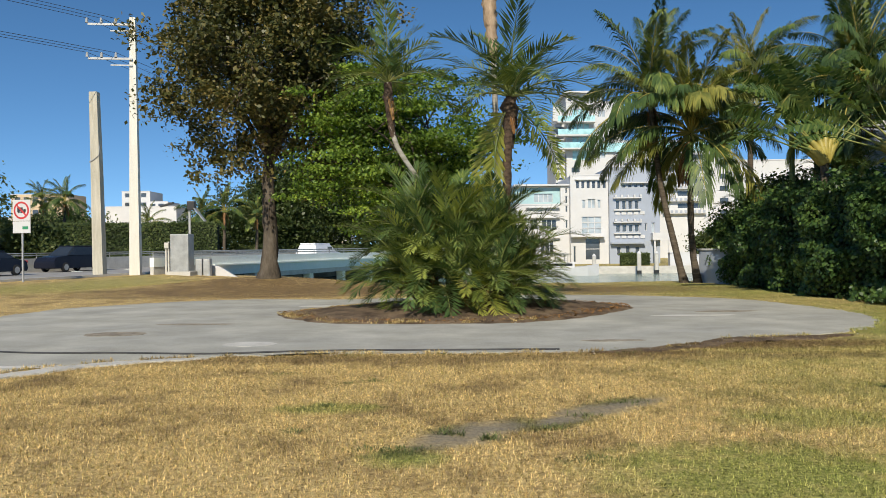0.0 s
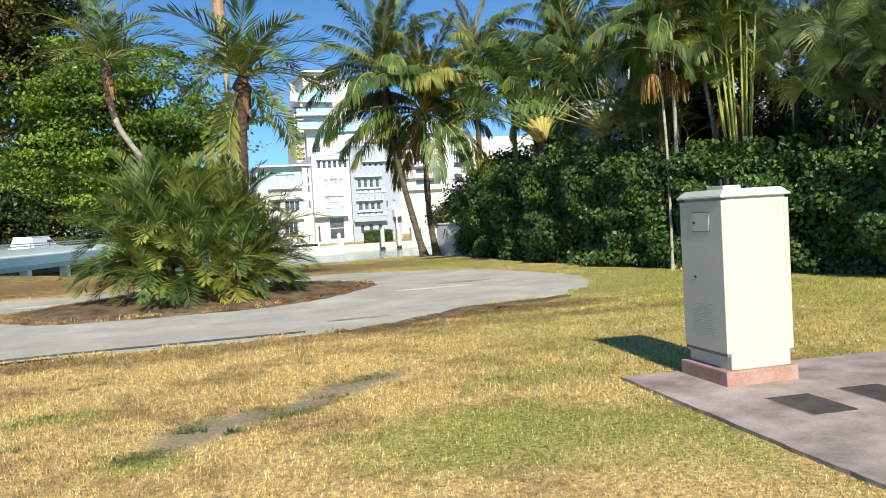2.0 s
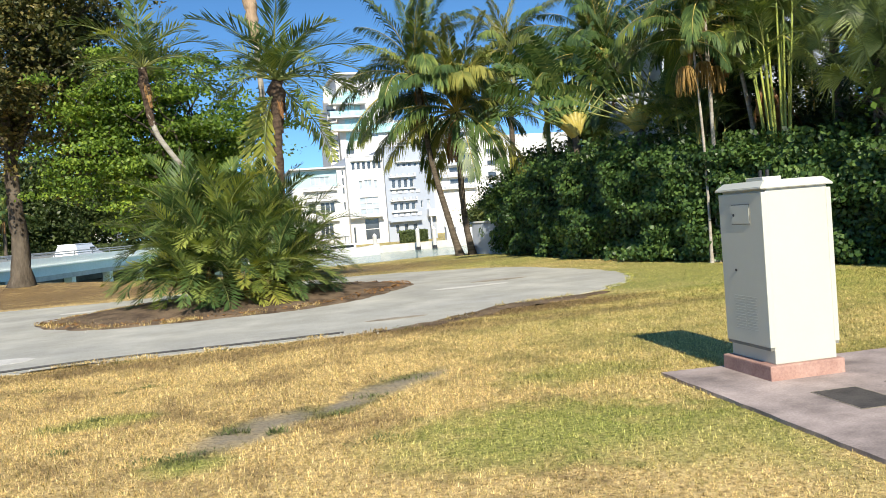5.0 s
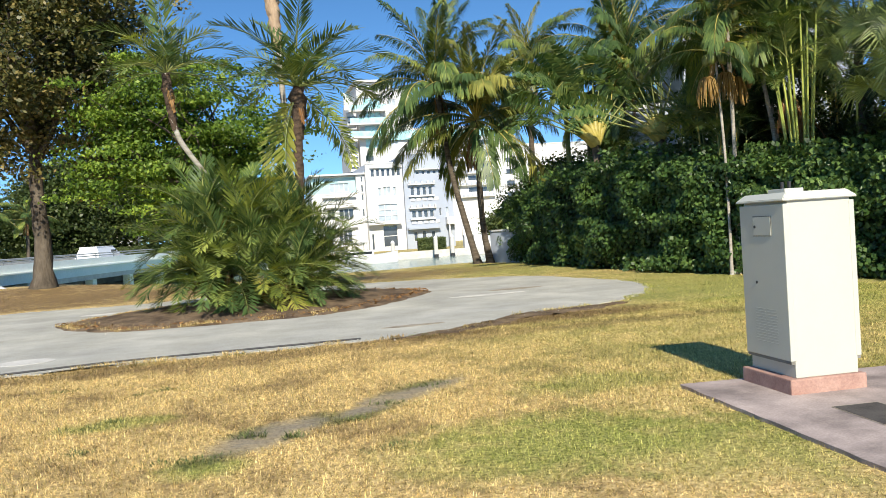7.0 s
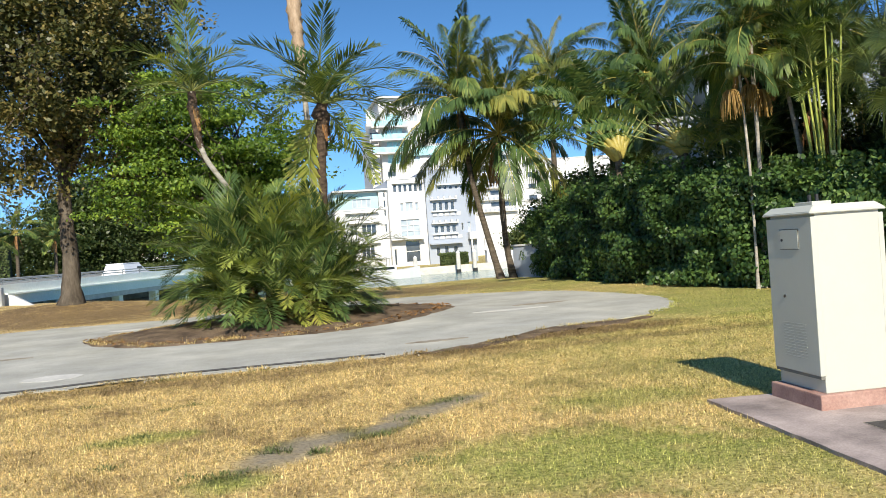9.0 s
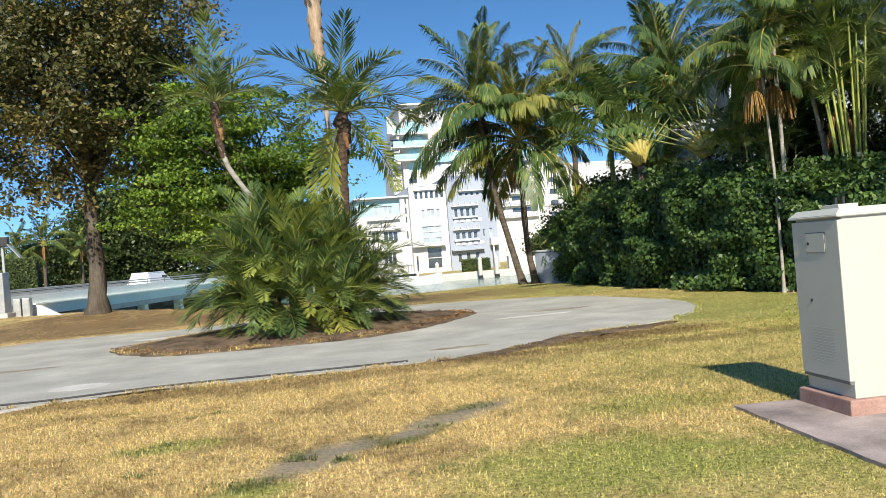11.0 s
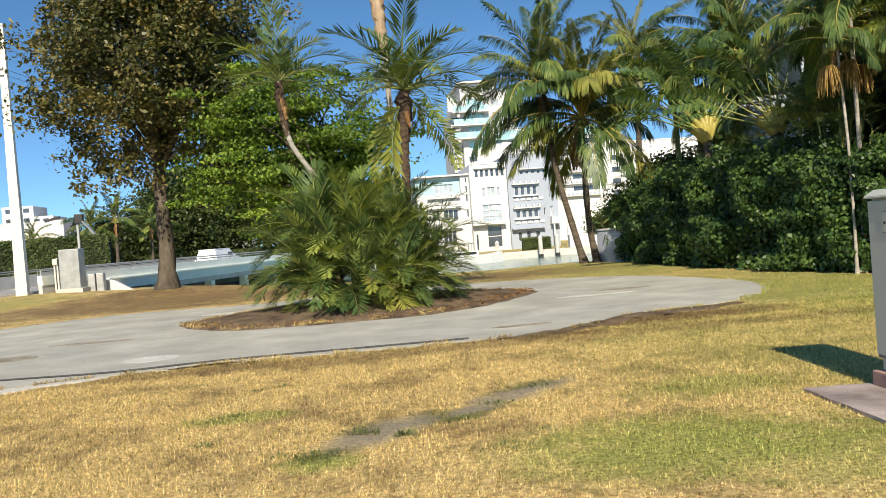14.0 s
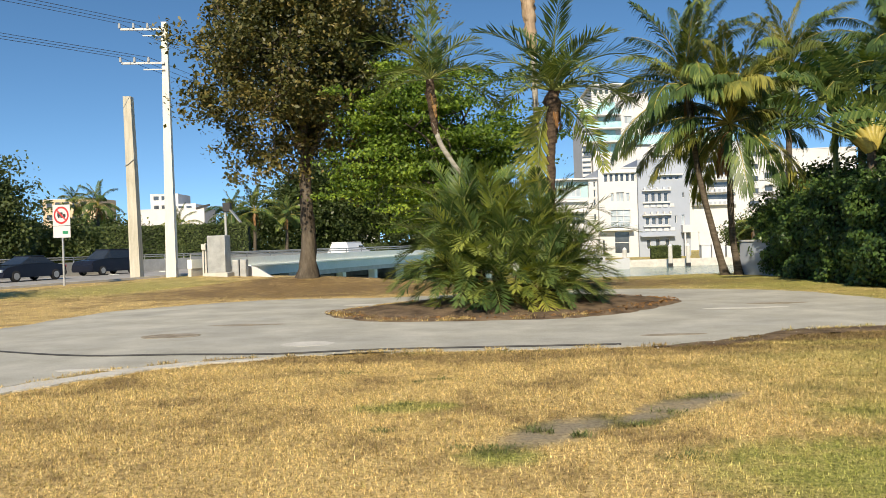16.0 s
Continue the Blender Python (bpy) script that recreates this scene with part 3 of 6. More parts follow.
def build_bridge():
    rz = math.degrees(math.atan2(U.y, U.x))
    br = thing("bridge", (-19.6, 44.0, 0), "low pale concrete road bridge with steel rails", "bridge", rz=rz)
    for name, s0, s1, d0, d1, z0, z1, m in (("parapet", -3.4, 75, -7.0, -6.75, 0.66, 1.10, M_BRIDGE), ("ledge", 1.5, 75, -7.16, -6.6, 0.585, 0.665, M_BRIDGE), ("girder", 1.8, 75, -6.98, -6.2, 0.06, 0.59, M_BRIDGE),
                                            ("abutment_wall", -3.4, 1.78, -6.97, -6.77, -0.4, 0.66, M_KERB), ("deck", 3.0, 75, -6.2, 11, -0.12, 0.0, M_BRIDGE_SHADE), ("far_parapet", -40, 95, 11.2, 11.5, -0.3, 0.95, M_KERB)):
        bm = bmesh.new()
        box(bm, s0, s1, d0, d1, z0, z1)
        part(name, bm, m, br)
    # unseen girders added to block the view and keep the gap dark
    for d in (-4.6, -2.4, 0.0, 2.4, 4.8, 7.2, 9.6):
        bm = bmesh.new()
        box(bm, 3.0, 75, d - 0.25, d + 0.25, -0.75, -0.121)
        part("shade_girder", bm, M_BRIDGE_SHADE, br)
    for d, s0, s1, z in ((-6.88, -3.3, 75, 1.38), (11.35, -40, 95, 1.30)):
        for zz in (z, z - 0.14):
            v, f = tube_np([(s0, d, zz), ((s0 + s1) / 2, d, zz), (s1, d, zz)], [0.035] * 3, 6)
            mesh_np("rail", v, f, M_STEEL, br)
        k = int((s1 - s0) / 2.4)
        for i in range(k + 1):
            s = s0 + (s1 - s0) * i / k
            v, f = tube_np([(s, d, 0.9), (s, d, 1.12), (s, d, z)], [0.035] * 3, 5)
            mesh_np("rail_post", v, f, M_STEEL, br)
    for s in np.arange(8.6, 74, 5.3):
        for d in (-6.4, -1.5, 3.4, 8.3):
            bm = bmesh.new()
            box(bm, s - 0.26, s + 0.26, d - 0.26, d + 0.26, -3.6, 0.055, 0.03)
            part("column", bm, M_BRIDGE, br)
        # cap beam in the same shade-darkened concrete
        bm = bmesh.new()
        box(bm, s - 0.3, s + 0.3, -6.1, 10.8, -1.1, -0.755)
        part("cap_beam", bm, M_BRIDGE_SHADE, br)
    return br


build_bridge()

# ---- poles, sign, cabinets ----


def prism(bm, ctrl, sides=4, turn=math.pi / 4):
    """A tapered upright prism through (z, radius) stations."""
    rings = []
    for x, y, z, r in ctrl:
        rings.append([bm.verts.new((x + r * math.cos(turn + 2 * math.pi * k / sides), y + r * math.sin(turn + 2 * math.pi * k / sides), z)) for k in range(sides)])
    for a, b in zip(rings, rings[1:]):
        for k in range(sides):
            bm.faces.new((a[k], a[(k + 1) % sides], b[(k + 1) % sides], b[k]))
    bm.faces.new(rings[-1])


def utility_pole():
    p = thing("utility_pole", (-18.0, 47.0, 0), "tall square concrete utility pole with steel crossarms and wires", "utility pole", rz=6)
    bm = bmesh.new()
    prism(bm, [(0, 0, -0.3, 0.42), (0, 0, 15.0, 0.22)])
    part("shaft", bm, M_CONC_POLE, p)
    for z in (14.48, 12.5):
        bm = bmesh.new()
        box(bm, -2.45, 0.0, -0.30, -0.21, z, z + 0.12)
        box(bm, -1.2, 0.0, -0.29, -0.23, z - 0.35, z - 0.28)
        arm = part("crossarm", bm, M_STEEL, p)
        for x in (-2.5, -1.7, -0.9):
            bm = bmesh.new()
            bmesh.ops.create_cone(bm, cap_ends=True, segments=8, radius1=0.09, radius2=0.06, depth=0.28, matrix=Matrix.Translation((x, -0.29, z + 0.27)))
            part("insulator", bm, M_STEEL, arm)
    for z in (14.88, 12.9):
        for x in (-2.5, -1.7, -0.9):
            a, b, c = (x, -0.29, z), (x - 17, -24, z - 0.4 + 0.4), (x - 34, -46, z + 0.8)
            v, f = tube_np(curve_pts([a, (x - 8.5, -12, z - 0.5), b, c], 14), [0.014] * 14, 4)
            mesh_np("wire", v, f, M_WIRE, p)
            v, f = tube_np(curve_pts([a, (x + 9, 21, z - 1.3), (x + 20, 45, z - 1.2)], 12), [0.014] * 12, 4)
            mesh_np("wire", v, f, M_WIRE, p)
    return p


utility_pole()
p = thing("utility_pole", (-20.1, 47.0, 0), "shorter weathered square pole cut off without wires", "utility pole")
bm = bmesh.new()
prism(bm, [(0, 0, -0.3, 0.42), (-0.1, 0, 6.0, 0.37), (-0.2, 0, 10.7, 0.32)], 4, math.pi / 4)
part("shaft", bm, M_OLD_POLE, p)
v, f = tube_np([(-0.42, -0.28, 6.6), (-0.16, -0.29, 6.75), (0.14, -0.28, 7.0), (0.17, -0.27, 7.5)], [0.03] * 4, 5)
mesh_np("strap", v, f, M_STEEL, p)


def traffic_sign():
    s = thing("traffic_sign", (-20.0, 38.2, 0), "white sign with a red barred ring on a thin post", "traffic sign", rz=-12)
    bm = bmesh.new()
    box(bm, -0.04, 0.04, -0.03, 0.03, -0.2, 2.4)
    part("post", bm, M_STEEL, s)
    bm = bmesh.new()
    box(bm, -0.48, 0.48, -0.06, -0.035, 2.92, 3.92, 0.01)
    pl = part("panel", bm, M_WHITE, s)
    bm = bmesh.new()
    box(bm, -0.48, 0.48, -0.06, -0.035, 2.34, 2.90, 0.01)
    lo = part("panel", bm, M_WHITE, s)
    bm = bmesh.new()
    n = 28
    for k in range(n):
        a, b = 2 * math.pi * k / n, 2 * math.pi * (k + 1) / n
        bm.faces.new([bm.verts.new((r * math.cos(t), -0.066, 3.42 + r * math.sin(t))) for r, t in ((0.33, a), (0.42, a), (0.42, b), (0.33, b))])
    c, sn = math.cos(-0.78), math.sin(-0.78)
    bm.faces.new([bm.verts.new((x * c - y * sn, -0.067, 3.42 + x * sn + y * c)) for x, y in ((-0.35, -0.04), (0.35, -0.04), (0.35, 0.04), (-0.35, 0.04))])
    part("ring", bm, M_SIGNRED, pl, "red ring with a bar")
    bm = bmesh.new()
    box(bm, -0.22, 0.08, -0.065, -0.061, 3.36, 3.56)
    box(bm, 0.10, 0.24, -0.065, -0.061, 3.34, 3.48)
    for x in (-0.14, 0.0, 0.17):
        bmesh.ops.create_cone(bm, cap_ends=True, segments=10, radius1=0.05, radius2=0.05, depth=0.004, matrix=pose(x, -0.063, 3.33, 90))
    part("truck_mark", bm, M_SIGNBLACK, pl)
    bm = bmesh.new()
    box(bm, 0.05, 0.36, -0.065, -0.061, 2.52, 2.66)
    part("mark", bm, M_SIGNGREEN, lo)


traffic_sign()


def bridge_cabinet():
    c = thing("control_cabinet", (-12.75, 39.0, 0.33), "grey weathered metal control cabinet beside the bridge end", "cabinet", rz=-8)
    bm = bmesh.new()
    box(bm, -0.55, 0.6, -0.3, 0.5, 0.1, 2.35, 0.05)
    part("body", bm, M_STEEL, c)
    bm = bmesh.new()
    box(bm, -0.75, 0.8, -0.5, 0.7, -0.45, 0.12, 0.02)
    part("base", bm, M_KERB, c)
    for x, h in ((-0.75, 1.9), (-0.92, 1.65)):
        bm = bmesh.new()
        box(bm, x - 0.05, x + 0.05, -0.1, 0.0, -0.4, h, 0.01)
        part("conduit", bm, M_KERB, c)
    bm = bmesh.new()
    box(bm, -0.98, -0.7, -0.2, 0.02, 1.5, 1.85, 0.02)
    part("meter_box", bm, M_KERB, c)
    m = thing("camera_mast", (-12.5, 39.6, 0.33), "thin mast with lamp heads and a bent panel on top", "mast")
    bm = bmesh.new()
    box(bm, -0.06, 0.06, -0.06, 0.06, -0.4, 4.2)
    part("post", bm, M_STEEL, m)
    bm = bmesh.new()
    box(bm, -0.75, 0.1, -0.1, 0.1, 4.3, 4.42, 0, pose(0, 0, 0, 0, -14, 0))
    part("lamp_head", bm, M_SIGNBLACK, m)
    bm = bmesh.new()
    box(bm, -0.12, 0.35, -0.2, 0.2, 3.8, 4.35, 0.04)
    part("control_box", bm, M_SIGNBLACK, m)
    bm = bmesh.new()
    box(bm, 0.0, 1.0, -0.25, 0.25, 0, 0.05, 0, pose(0.3, 0, 3.9, 0, 52, 0))
    part("solar_panel", bm, M_STEEL, m)
    for e in (c, m):
        e.matrix_basis = e.matrix_basis @ Matrix.Scale(0.81, 4)
    for x in (-12.0, -11.62):
        s = thing("service_box", (x, 39.5, 0.22), "small grey service box by the bridge rail", "utility box", "service boxes by the bridge")
        bm = bmesh.new()
        box(bm, -0.16, 0.16, -0.2, 0.2, -0.3, 0.8, 0.03)
        part("body", bm, M_STEEL, s)
        bm = bmesh.new()
        box(bm, -0.12, 0.12, -0.215, -0.2, 0.15, 0.72, 0.005)
        part("door", bm, M_STEEL, s)


bridge_cabinet()
t = thing("barrier_wedge", (-11.55, 40.0, 0.2), "white sloped concrete barrier end beside the bridge", "barrier")
bm = bmesh.new()
q = ((0, 0.48), (0.35, 0.42), (1.35, -0.2), (1.35, -0.5), (0, -0.5))
rings = [[bm.verts.new((x, y, z)) for x, z in q] for y in (0, 0.3)]
bm.faces.new(rings[0])
bm.faces.new(rings[1][::-1])
for i in range(5):
    bm.faces.new((rings[0][i], rings[0][(i + 1) % 5], rings[1][(i + 1) % 5], rings[1][i]))
bmesh.ops.bevel(bm, geom=bm.edges[:], offset=0.015, segments=2, affect="EDGES")
part("block", bm, M_WHITE, t)


def street_cabinet():
    """The cream cabinet on its red plinth; local x runs along the sunny face, y goes back."""
    c = thing("street_cabinet", (4.172, 5.52, 0.03), "cream-painted steel street cabinet with sloped lid on a red plinth", "street cabinet", rz=-4)
    bm = bmesh.new()
    box(bm, 0, 0.68, 0, 0.714, -0.02, 0.122, 0.012)
    part("plinth", bm, M_PLINTH, c, "worn red-painted concrete plinth")
    x0, x1, y0, y1 = 0.075, 0.635, 0.04, 0.675
    bm = bmesh.new()
    box(bm, x0, x1, y0, y1, 0.122, 1.56, 0.008)
    part("body", bm, M_CREAM, c)
    bm = bmesh.new()
    lo = [(x0 - 0.058, y0 - 0.03), (x1 + 0.045, y0 - 0.03), (x1 + 0.045, y1 + 0.03), (x0 - 0.058, y1 + 0.03)]
    hi = [(x0 + 0.005, y0 + 0.015), (x1 - 0.015, y0 + 0.015), (x1 - 0.015, y1 - 0.015), (x0 + 0.005, y1 - 0.015)]
    rings = [[bm.verts.new((x, y, z)) for x, y in q] for q, z in ((lo, 1.552), (lo, 1.568), (hi, 1.622))]
    for a, b in zip(rings, rings[1:]):
        for k in range(4):
            bm.faces.new((a[k], a[(k + 1) % 4], b[(k + 1) % 4], b[k]))
    bm.faces.new(rings[0])
    bm.faces.new(rings[-1])
    bmesh.ops.bevel(bm, geom=bm.edges[:], offset=0.005, segments=2, affect="EDGES")
    lid = part("lid", bm, M_CREAM, c)
    bm = bmesh.new()
    box(bm, 0.10, 0.27, 0.10, 0.34, 1.618, 1.652, 0.006)
    part("vent_cap", bm, M_CREAM, lid)
    for y in (0.16, 0.26):
        bm = bmesh.new()
        box(bm, 0.18, 0.20, y, y + 0.02, 1.65, 1.71)
        part("lifting_eye", bm, M_SIGNBLACK, lid)
    for side in (0, 1):
        bm = bmesh.new()
        a, b = (x0 - 0.04, x0 + 0.012) if side == 0 else (x1 - 0.012, x1 + 0.035)
        box(bm, a, b, y0 - 0.004, y1 + 0.004, 0.26, 1.53, 0.007)
        d = part("door", bm, M_CREAM, c)
        bm = bmesh.new()
        box(bm, min(a, b) + 0.006, max(a, b) - 0.006, y0 + 0.002, y1 - 0.002, 0.235, 0.259)
        part("door_gap", bm, M_SEAM, d)
        if side == 0:
            f = x0 - 0.04
            bm = bmesh.new()
            box(bm, f - 0.003, f + 0.002, y0 + 0.17, y0 + 0.44, 1.27, 1.44)
            part("panel_gap", bm, M_SEAM, d)
            bm = bmesh.new()
            box(bm, f - 0.007, f - 0.0035, y0 + 0.177, y0 + 0.433, 1.277, 1.433, 0.0015)
            part("access_panel", bm, M_CREAM, d)
            for y, z, o in ((y0 + 0.40, 1.35, 0.010), (y0 + 0.42, 0.88, 0.004)):
                bm = bmesh.new()
                bmesh.ops.create_cone(bm, cap_ends=True, segments=12, radius1=0.013, radius2=0.011, depth=0.006, matrix=pose(f - o, y, z, 0, 90, 0))
                part("lock", bm, M_SIGNBLACK, d)
            for k in range(13):
                for j in range(2):
                    z = 0.38 + k * 0.023
                    bm = bmesh.new()
                    q = [(f - 0.001, z), (f - 0.0017, z + 0.004), (f - 0.001, z + 0.010)]
                    ya = y0 + 0.15 + j * 0.17
                    A = [bm.verts.new((x, ya, zz)) for x, zz in q]
                    B = [bm.verts.new((x, ya + 0.15, zz)) for x, zz in q]
                    for i in range(3):
                        bm.faces.new((A[i], A[(i + 1) % 3], B[(i + 1) % 3], B[i]))
                    bm.faces.new(A[::-1])
                    bm.faces.new(B)
                    part("louvre", bm, M_CREAM, d)


street_cabinet()


def service_slab():
    pts = [(3.68, 6.38), (5.5, 6.12), (9.0, 5.7), (8.6, 0.5), (3.3, 0.5), (3.42, 3.5)]
    line = []
    for i, a in enumerate(pts):
        b = pts[(i + 1) % len(pts)]
        k = max(2, int(math.dist(a, b) / 0.12))
        for j in range(k):
            x, y = a[0] + (b[0] - a[0]) * j / k, a[1] + (b[1] - a[1]) * j / k
            line.append((x + 0.02 * noise.noise(Vector((x * 5, y * 5, 0))), y + 0.02 * noise.noise(Vector((x * 5, y * 5, 9)))))
    slab = tagged(sheet("pavement_slab", line, 0.03, M_SLAB), "stained pinkish concrete service slab beside the lawn", "pavement", kind="structure")
    for cx, cy in ((4.32, 4.76), (4.98, 4.74)):
        c = thing("vault_cover", (cx, cy, 0.03), "dark rusty metal vault cover set in the slab", "cover", "vault covers", rz=-6)
        bm = bmesh.new()
        box(bm, -0.18, 0.18, -0.28, 0.28, -0.01, 0.006, 0.003)
        part("plate", bm, M_COVER, c)
        bm = bmesh.new()
        for a in (-0.19, 0.18):
            box(bm, a, a + 0.012, -0.29, 0.29, -0.01, 0.004)
        for a in (-0.292, 0.28):
            box(bm, -0.178, 0.178, a, a + 0.012, -0.01, 0.004)
        part("frame", bm, M_DIRT, c)


service_slab()

# ---- palms ----


def pinnate(L, e0, bend, n, ll, lw, vee, hang, rng, sweep=40, r=0.018, start=0.14, flat=False):
    """A feather leaf from the origin along +x: (rachis), (leaflets), each verts and quads."""
    k = 16
    s = np.linspace(0, 1, k)
    e = np.radians(e0 - bend * s ** 1.25)
    step = L / (k - 1)
    px = np.concatenate([[0], np.cumsum(np.cos(e[:-1]) * step)])
    pz = np.concatenate([[0], np.cumsum(np.sin(e[:-1]) * step)])
    yaw = 0.10 * L * rng.uniform(-1, 1) * s ** 2
    pts = np.stack([px, yaw, pz], 1)
    stem = tube_np(pts, r * (1.3 - 1.15 * s), 4)
    t = np.linspace(start, 0.995, n)
    P = np.stack([np.interp(t, s, pts[:, i]) for i in range(3)], 1)
    E = np.interp(t, s, e)
    T = np.stack([np.cos(E), np.zeros(n), np.sin(E)], 1)
    Nn = np.stack([-np.sin(E), np.zeros(n), np.cos(E)], 1)
    vs = []
    prof = ll * np.clip(np.sin(np.pi * np.clip(0.12 + 0.80 * t, 0, 1)) ** 0.7, 0.25, 1)
    for side in (-1, 1):
        a = np.radians(sweep + 28 * t + rng.normal(0, 7, n))
        up = np.radians(vee + rng.normal(0, 10, n))
        S, Q = (side * Nn, np.array([0, -1.0, 0])) if flat else (np.array([0, side, 0]), Nn)
        d = np.cos(a)[:, None] * (np.cos(up)[:, None] * S + np.sin(up)[:, None] * Q) + np.sin(a)[:, None] * T
        ln = (prof * rng.uniform(0.82, 1.12, n))[:, None]
        down = np.array([0, 0, -1.0])
        mid = P + d * ln * 0.5 + down * ln * hang * 0.16
        tip = P + d * ln * (1 - 0.25 * hang) + down * ln * hang * 0.62
        w = np.cross(d, np.broadcast_to(Q, d.shape))
        w /= np.linalg.norm(w, axis=1)[:, None] + 1e-9
        vs.append(np.stack([P, mid + w * lw * 0.5, tip, mid - w * lw * 0.5], 1))
    v = np.concatenate(vs)
    return stem, (v.reshape(-1, 3), np.arange(len(v) * 4).reshape(-1, 4))


def frond_mesh(name, mat, stem_mat, *args, **kw):
    stem, lf = pinnate(*args, **kw)
    v, f = join_np([stem, lf])
    me = mesh_np(name, v, f, mat, ob=False)
    me.materials.append(stem_mat)
    ids = np.zeros(len(f), np.int32)
    ids[:len(stem[1])] = 1
    me.polygons.foreach_set("material_index", ids)
    return me


def put_frond(me, parent, at, az, tilt=0.0, scale=1.0, name="frond"):
    ob = new(name, me)
    ob.parent = parent
    ob.matrix_basis = pose(*at, 0, tilt, az) @ Matrix.Scale(scale, 4)
    return ob


rng = np.random.default_rng(21)
PHX = {}
for e0, bend in ((82, 50), (65, 74), (48, 80), (30, 72), (12, 60), (-8, 40)):
    PHX[e0] = [frond_mesh("frond", m, M_STEMGREEN, 1.0, e0, bend, 36, 0.28, 0.0195, 20, 0.06, rng, 32, 0.010) for m in (M_FROND, M_FROND, M_FROND_YL)]
PHX_DRY = [frond_mesh("dry_frond", M_FROND_DRY, M_BOOT, 1.0, -62, 30, 40, 0.2, 0.02, 10, 0.8, rng, 45, 0.011) for _ in range(2)]
PHX_HANG = [frond_mesh("frond", M_FROND_YL, M_STEMGREEN, 1.0, -46, 42, 50, 0.22, 0.021, 12, 0.06, rng, 28, 0.011, flat=True) for _ in range(2)]


def phoenix_crown(parent, at, count, length, lowest, rng, yellow=0.18):
    keys = [k for k in (82, 65, 48, 48, 30, 30, 12, 12, -8) if k >= lowest]
    for i in range(count):
        q = i / count
        e = keys[min(len(keys) - 1, int(q * len(keys)))]
        pick = PHX[e][2 if rng.random() < yellow else int(rng.integers(0, 2))]
        put_frond(pick, parent, at, i * 137.5 + rng.normal(0, 12), rng.normal(0, 6), length * rng.uniform(0.85, 1.12))


def palm_clump():
    rng = np.random.default_rng(4)
    c = thing("palm_clump", (0.1, 18.3, 0.15), "dense clump of feathery date palm suckers on the island", "palm")
    heads = [(-0.85, 0.3, 1.7), (1.1, 0.4, 1.6), (-1.1, 0.1, 0.9), (1.6, 0.3, 0.9), (0.0, 0.0, 1.5), (-0.8, 0.2, 1.1), (0.8, 0.2, 1.2), (-0.4, -0.6, 0.7), (0.5, -0.7, 0.6), (1.3, -0.1, 0.5), (-0.85, -0.2, 0.6), (0.1, 0.8, 1.5), (1.0, 0.9, 1.1), (-0.9, 0.9, 1.2), (1.7, 0.5, 0.35), (0.1, -1.0, 0.35), (-0.7, -1.0, 0.3), (1.0, -0.9, 0.3)]
    for x, y, z in heads:
        tube("stem", [(x * 0.55, y * 0.55, -0.1), (x * 0.8, y * 0.8, z * 0.5), (x, y, z + 0.1)], 0.13, 0.10, M_REDBARK, c, n=6, wobble=0.12)
        n = int(14 + 4 * z)
        for i in range(n):
            e = [82, 65, 48, 30, 12, -8][min(5, int(6 * i / n))]
            out = math.degrees(math.atan2(y, x)) if abs(x) + abs(y) > 0.3 else 0
            az = out + rng.normal(0, 85) if z < 0.8 else i * 137.5 + rng.normal(0, 15)
            if z < 0.8 and e < 30 and math.cos(radians(az - out)) < -0.2:
                az += 180
            pick = PHX[e][2 if rng.random() < (0.30 if z < 0.5 else 0.10) else int(rng.integers(0, 2))]
            put_frond(pick, c, (x, y, z + rng.uniform(-0.1, 0.1)), az, rng.normal(0, 7), rng.uniform(1.3, 1.9) * (1.0 if z > 0.4 else 0.85))
    for i in range(16):
        a = rng.uniform(0, 360)
        put_frond(PHX_DRY[i % 2], c, (0.9 * math.cos(a), 0.9 * math.sin(a), rng.uniform(0.5, 0.9)), a * 57.3, rng.normal(0, 8), rng.uniform(0.6, 0.9), "dry_frond")


palm_clump()


def date_palm(at, ctrl, r0, r1, crown, length, label, lowest, hang=0, dry=3, seed=1, bark=None, boot=0.25):
    rng = np.random.default_rng(seed)
    p = thing("date_palm", at, label, "palm")
    tube("trunk", ctrl, r0, r1, bark or M_REDBARK, p, n=26, wobble=0.12 if bark is None else 0.05, seed=seed)
    top = ctrl[-1]
    p_top = curve_pts(ctrl, 40)
    boots = p_top[int(40 * (1 - boot)):]
    m = len(boots)
    v, f = tube_np(boots, np.interp(np.linspace(0, 1, m), [0, 0.3, 0.75, 1], [r1 * 1.15, r1 * 1.5, r1 * 1.9, r1 * 1.3]), 11, 0.22, seed)
    mesh_np("leaf_boot", v, f, M_REDBARK, p, "dark brown fibrous leaf bases below the crown")
    phoenix_crown(p, top, crown, length, lowest, rng)
    for i in range(hang):
        put_frond(PHX_HANG[i % 2], p, (top[0], top[1], top[2] - 0.1), (180, 0, 205)[i % 3], (10, -6, 16)[i % 3], length * (1.05, 0.95)[i % 2])
    for i in range(dry):
        put_frond(PHX_DRY[i % 2], p, (top[0], top[1], top[2] - 0.15), rng.uniform(0, 360), 0, 0.75, "dry_frond")
    return p


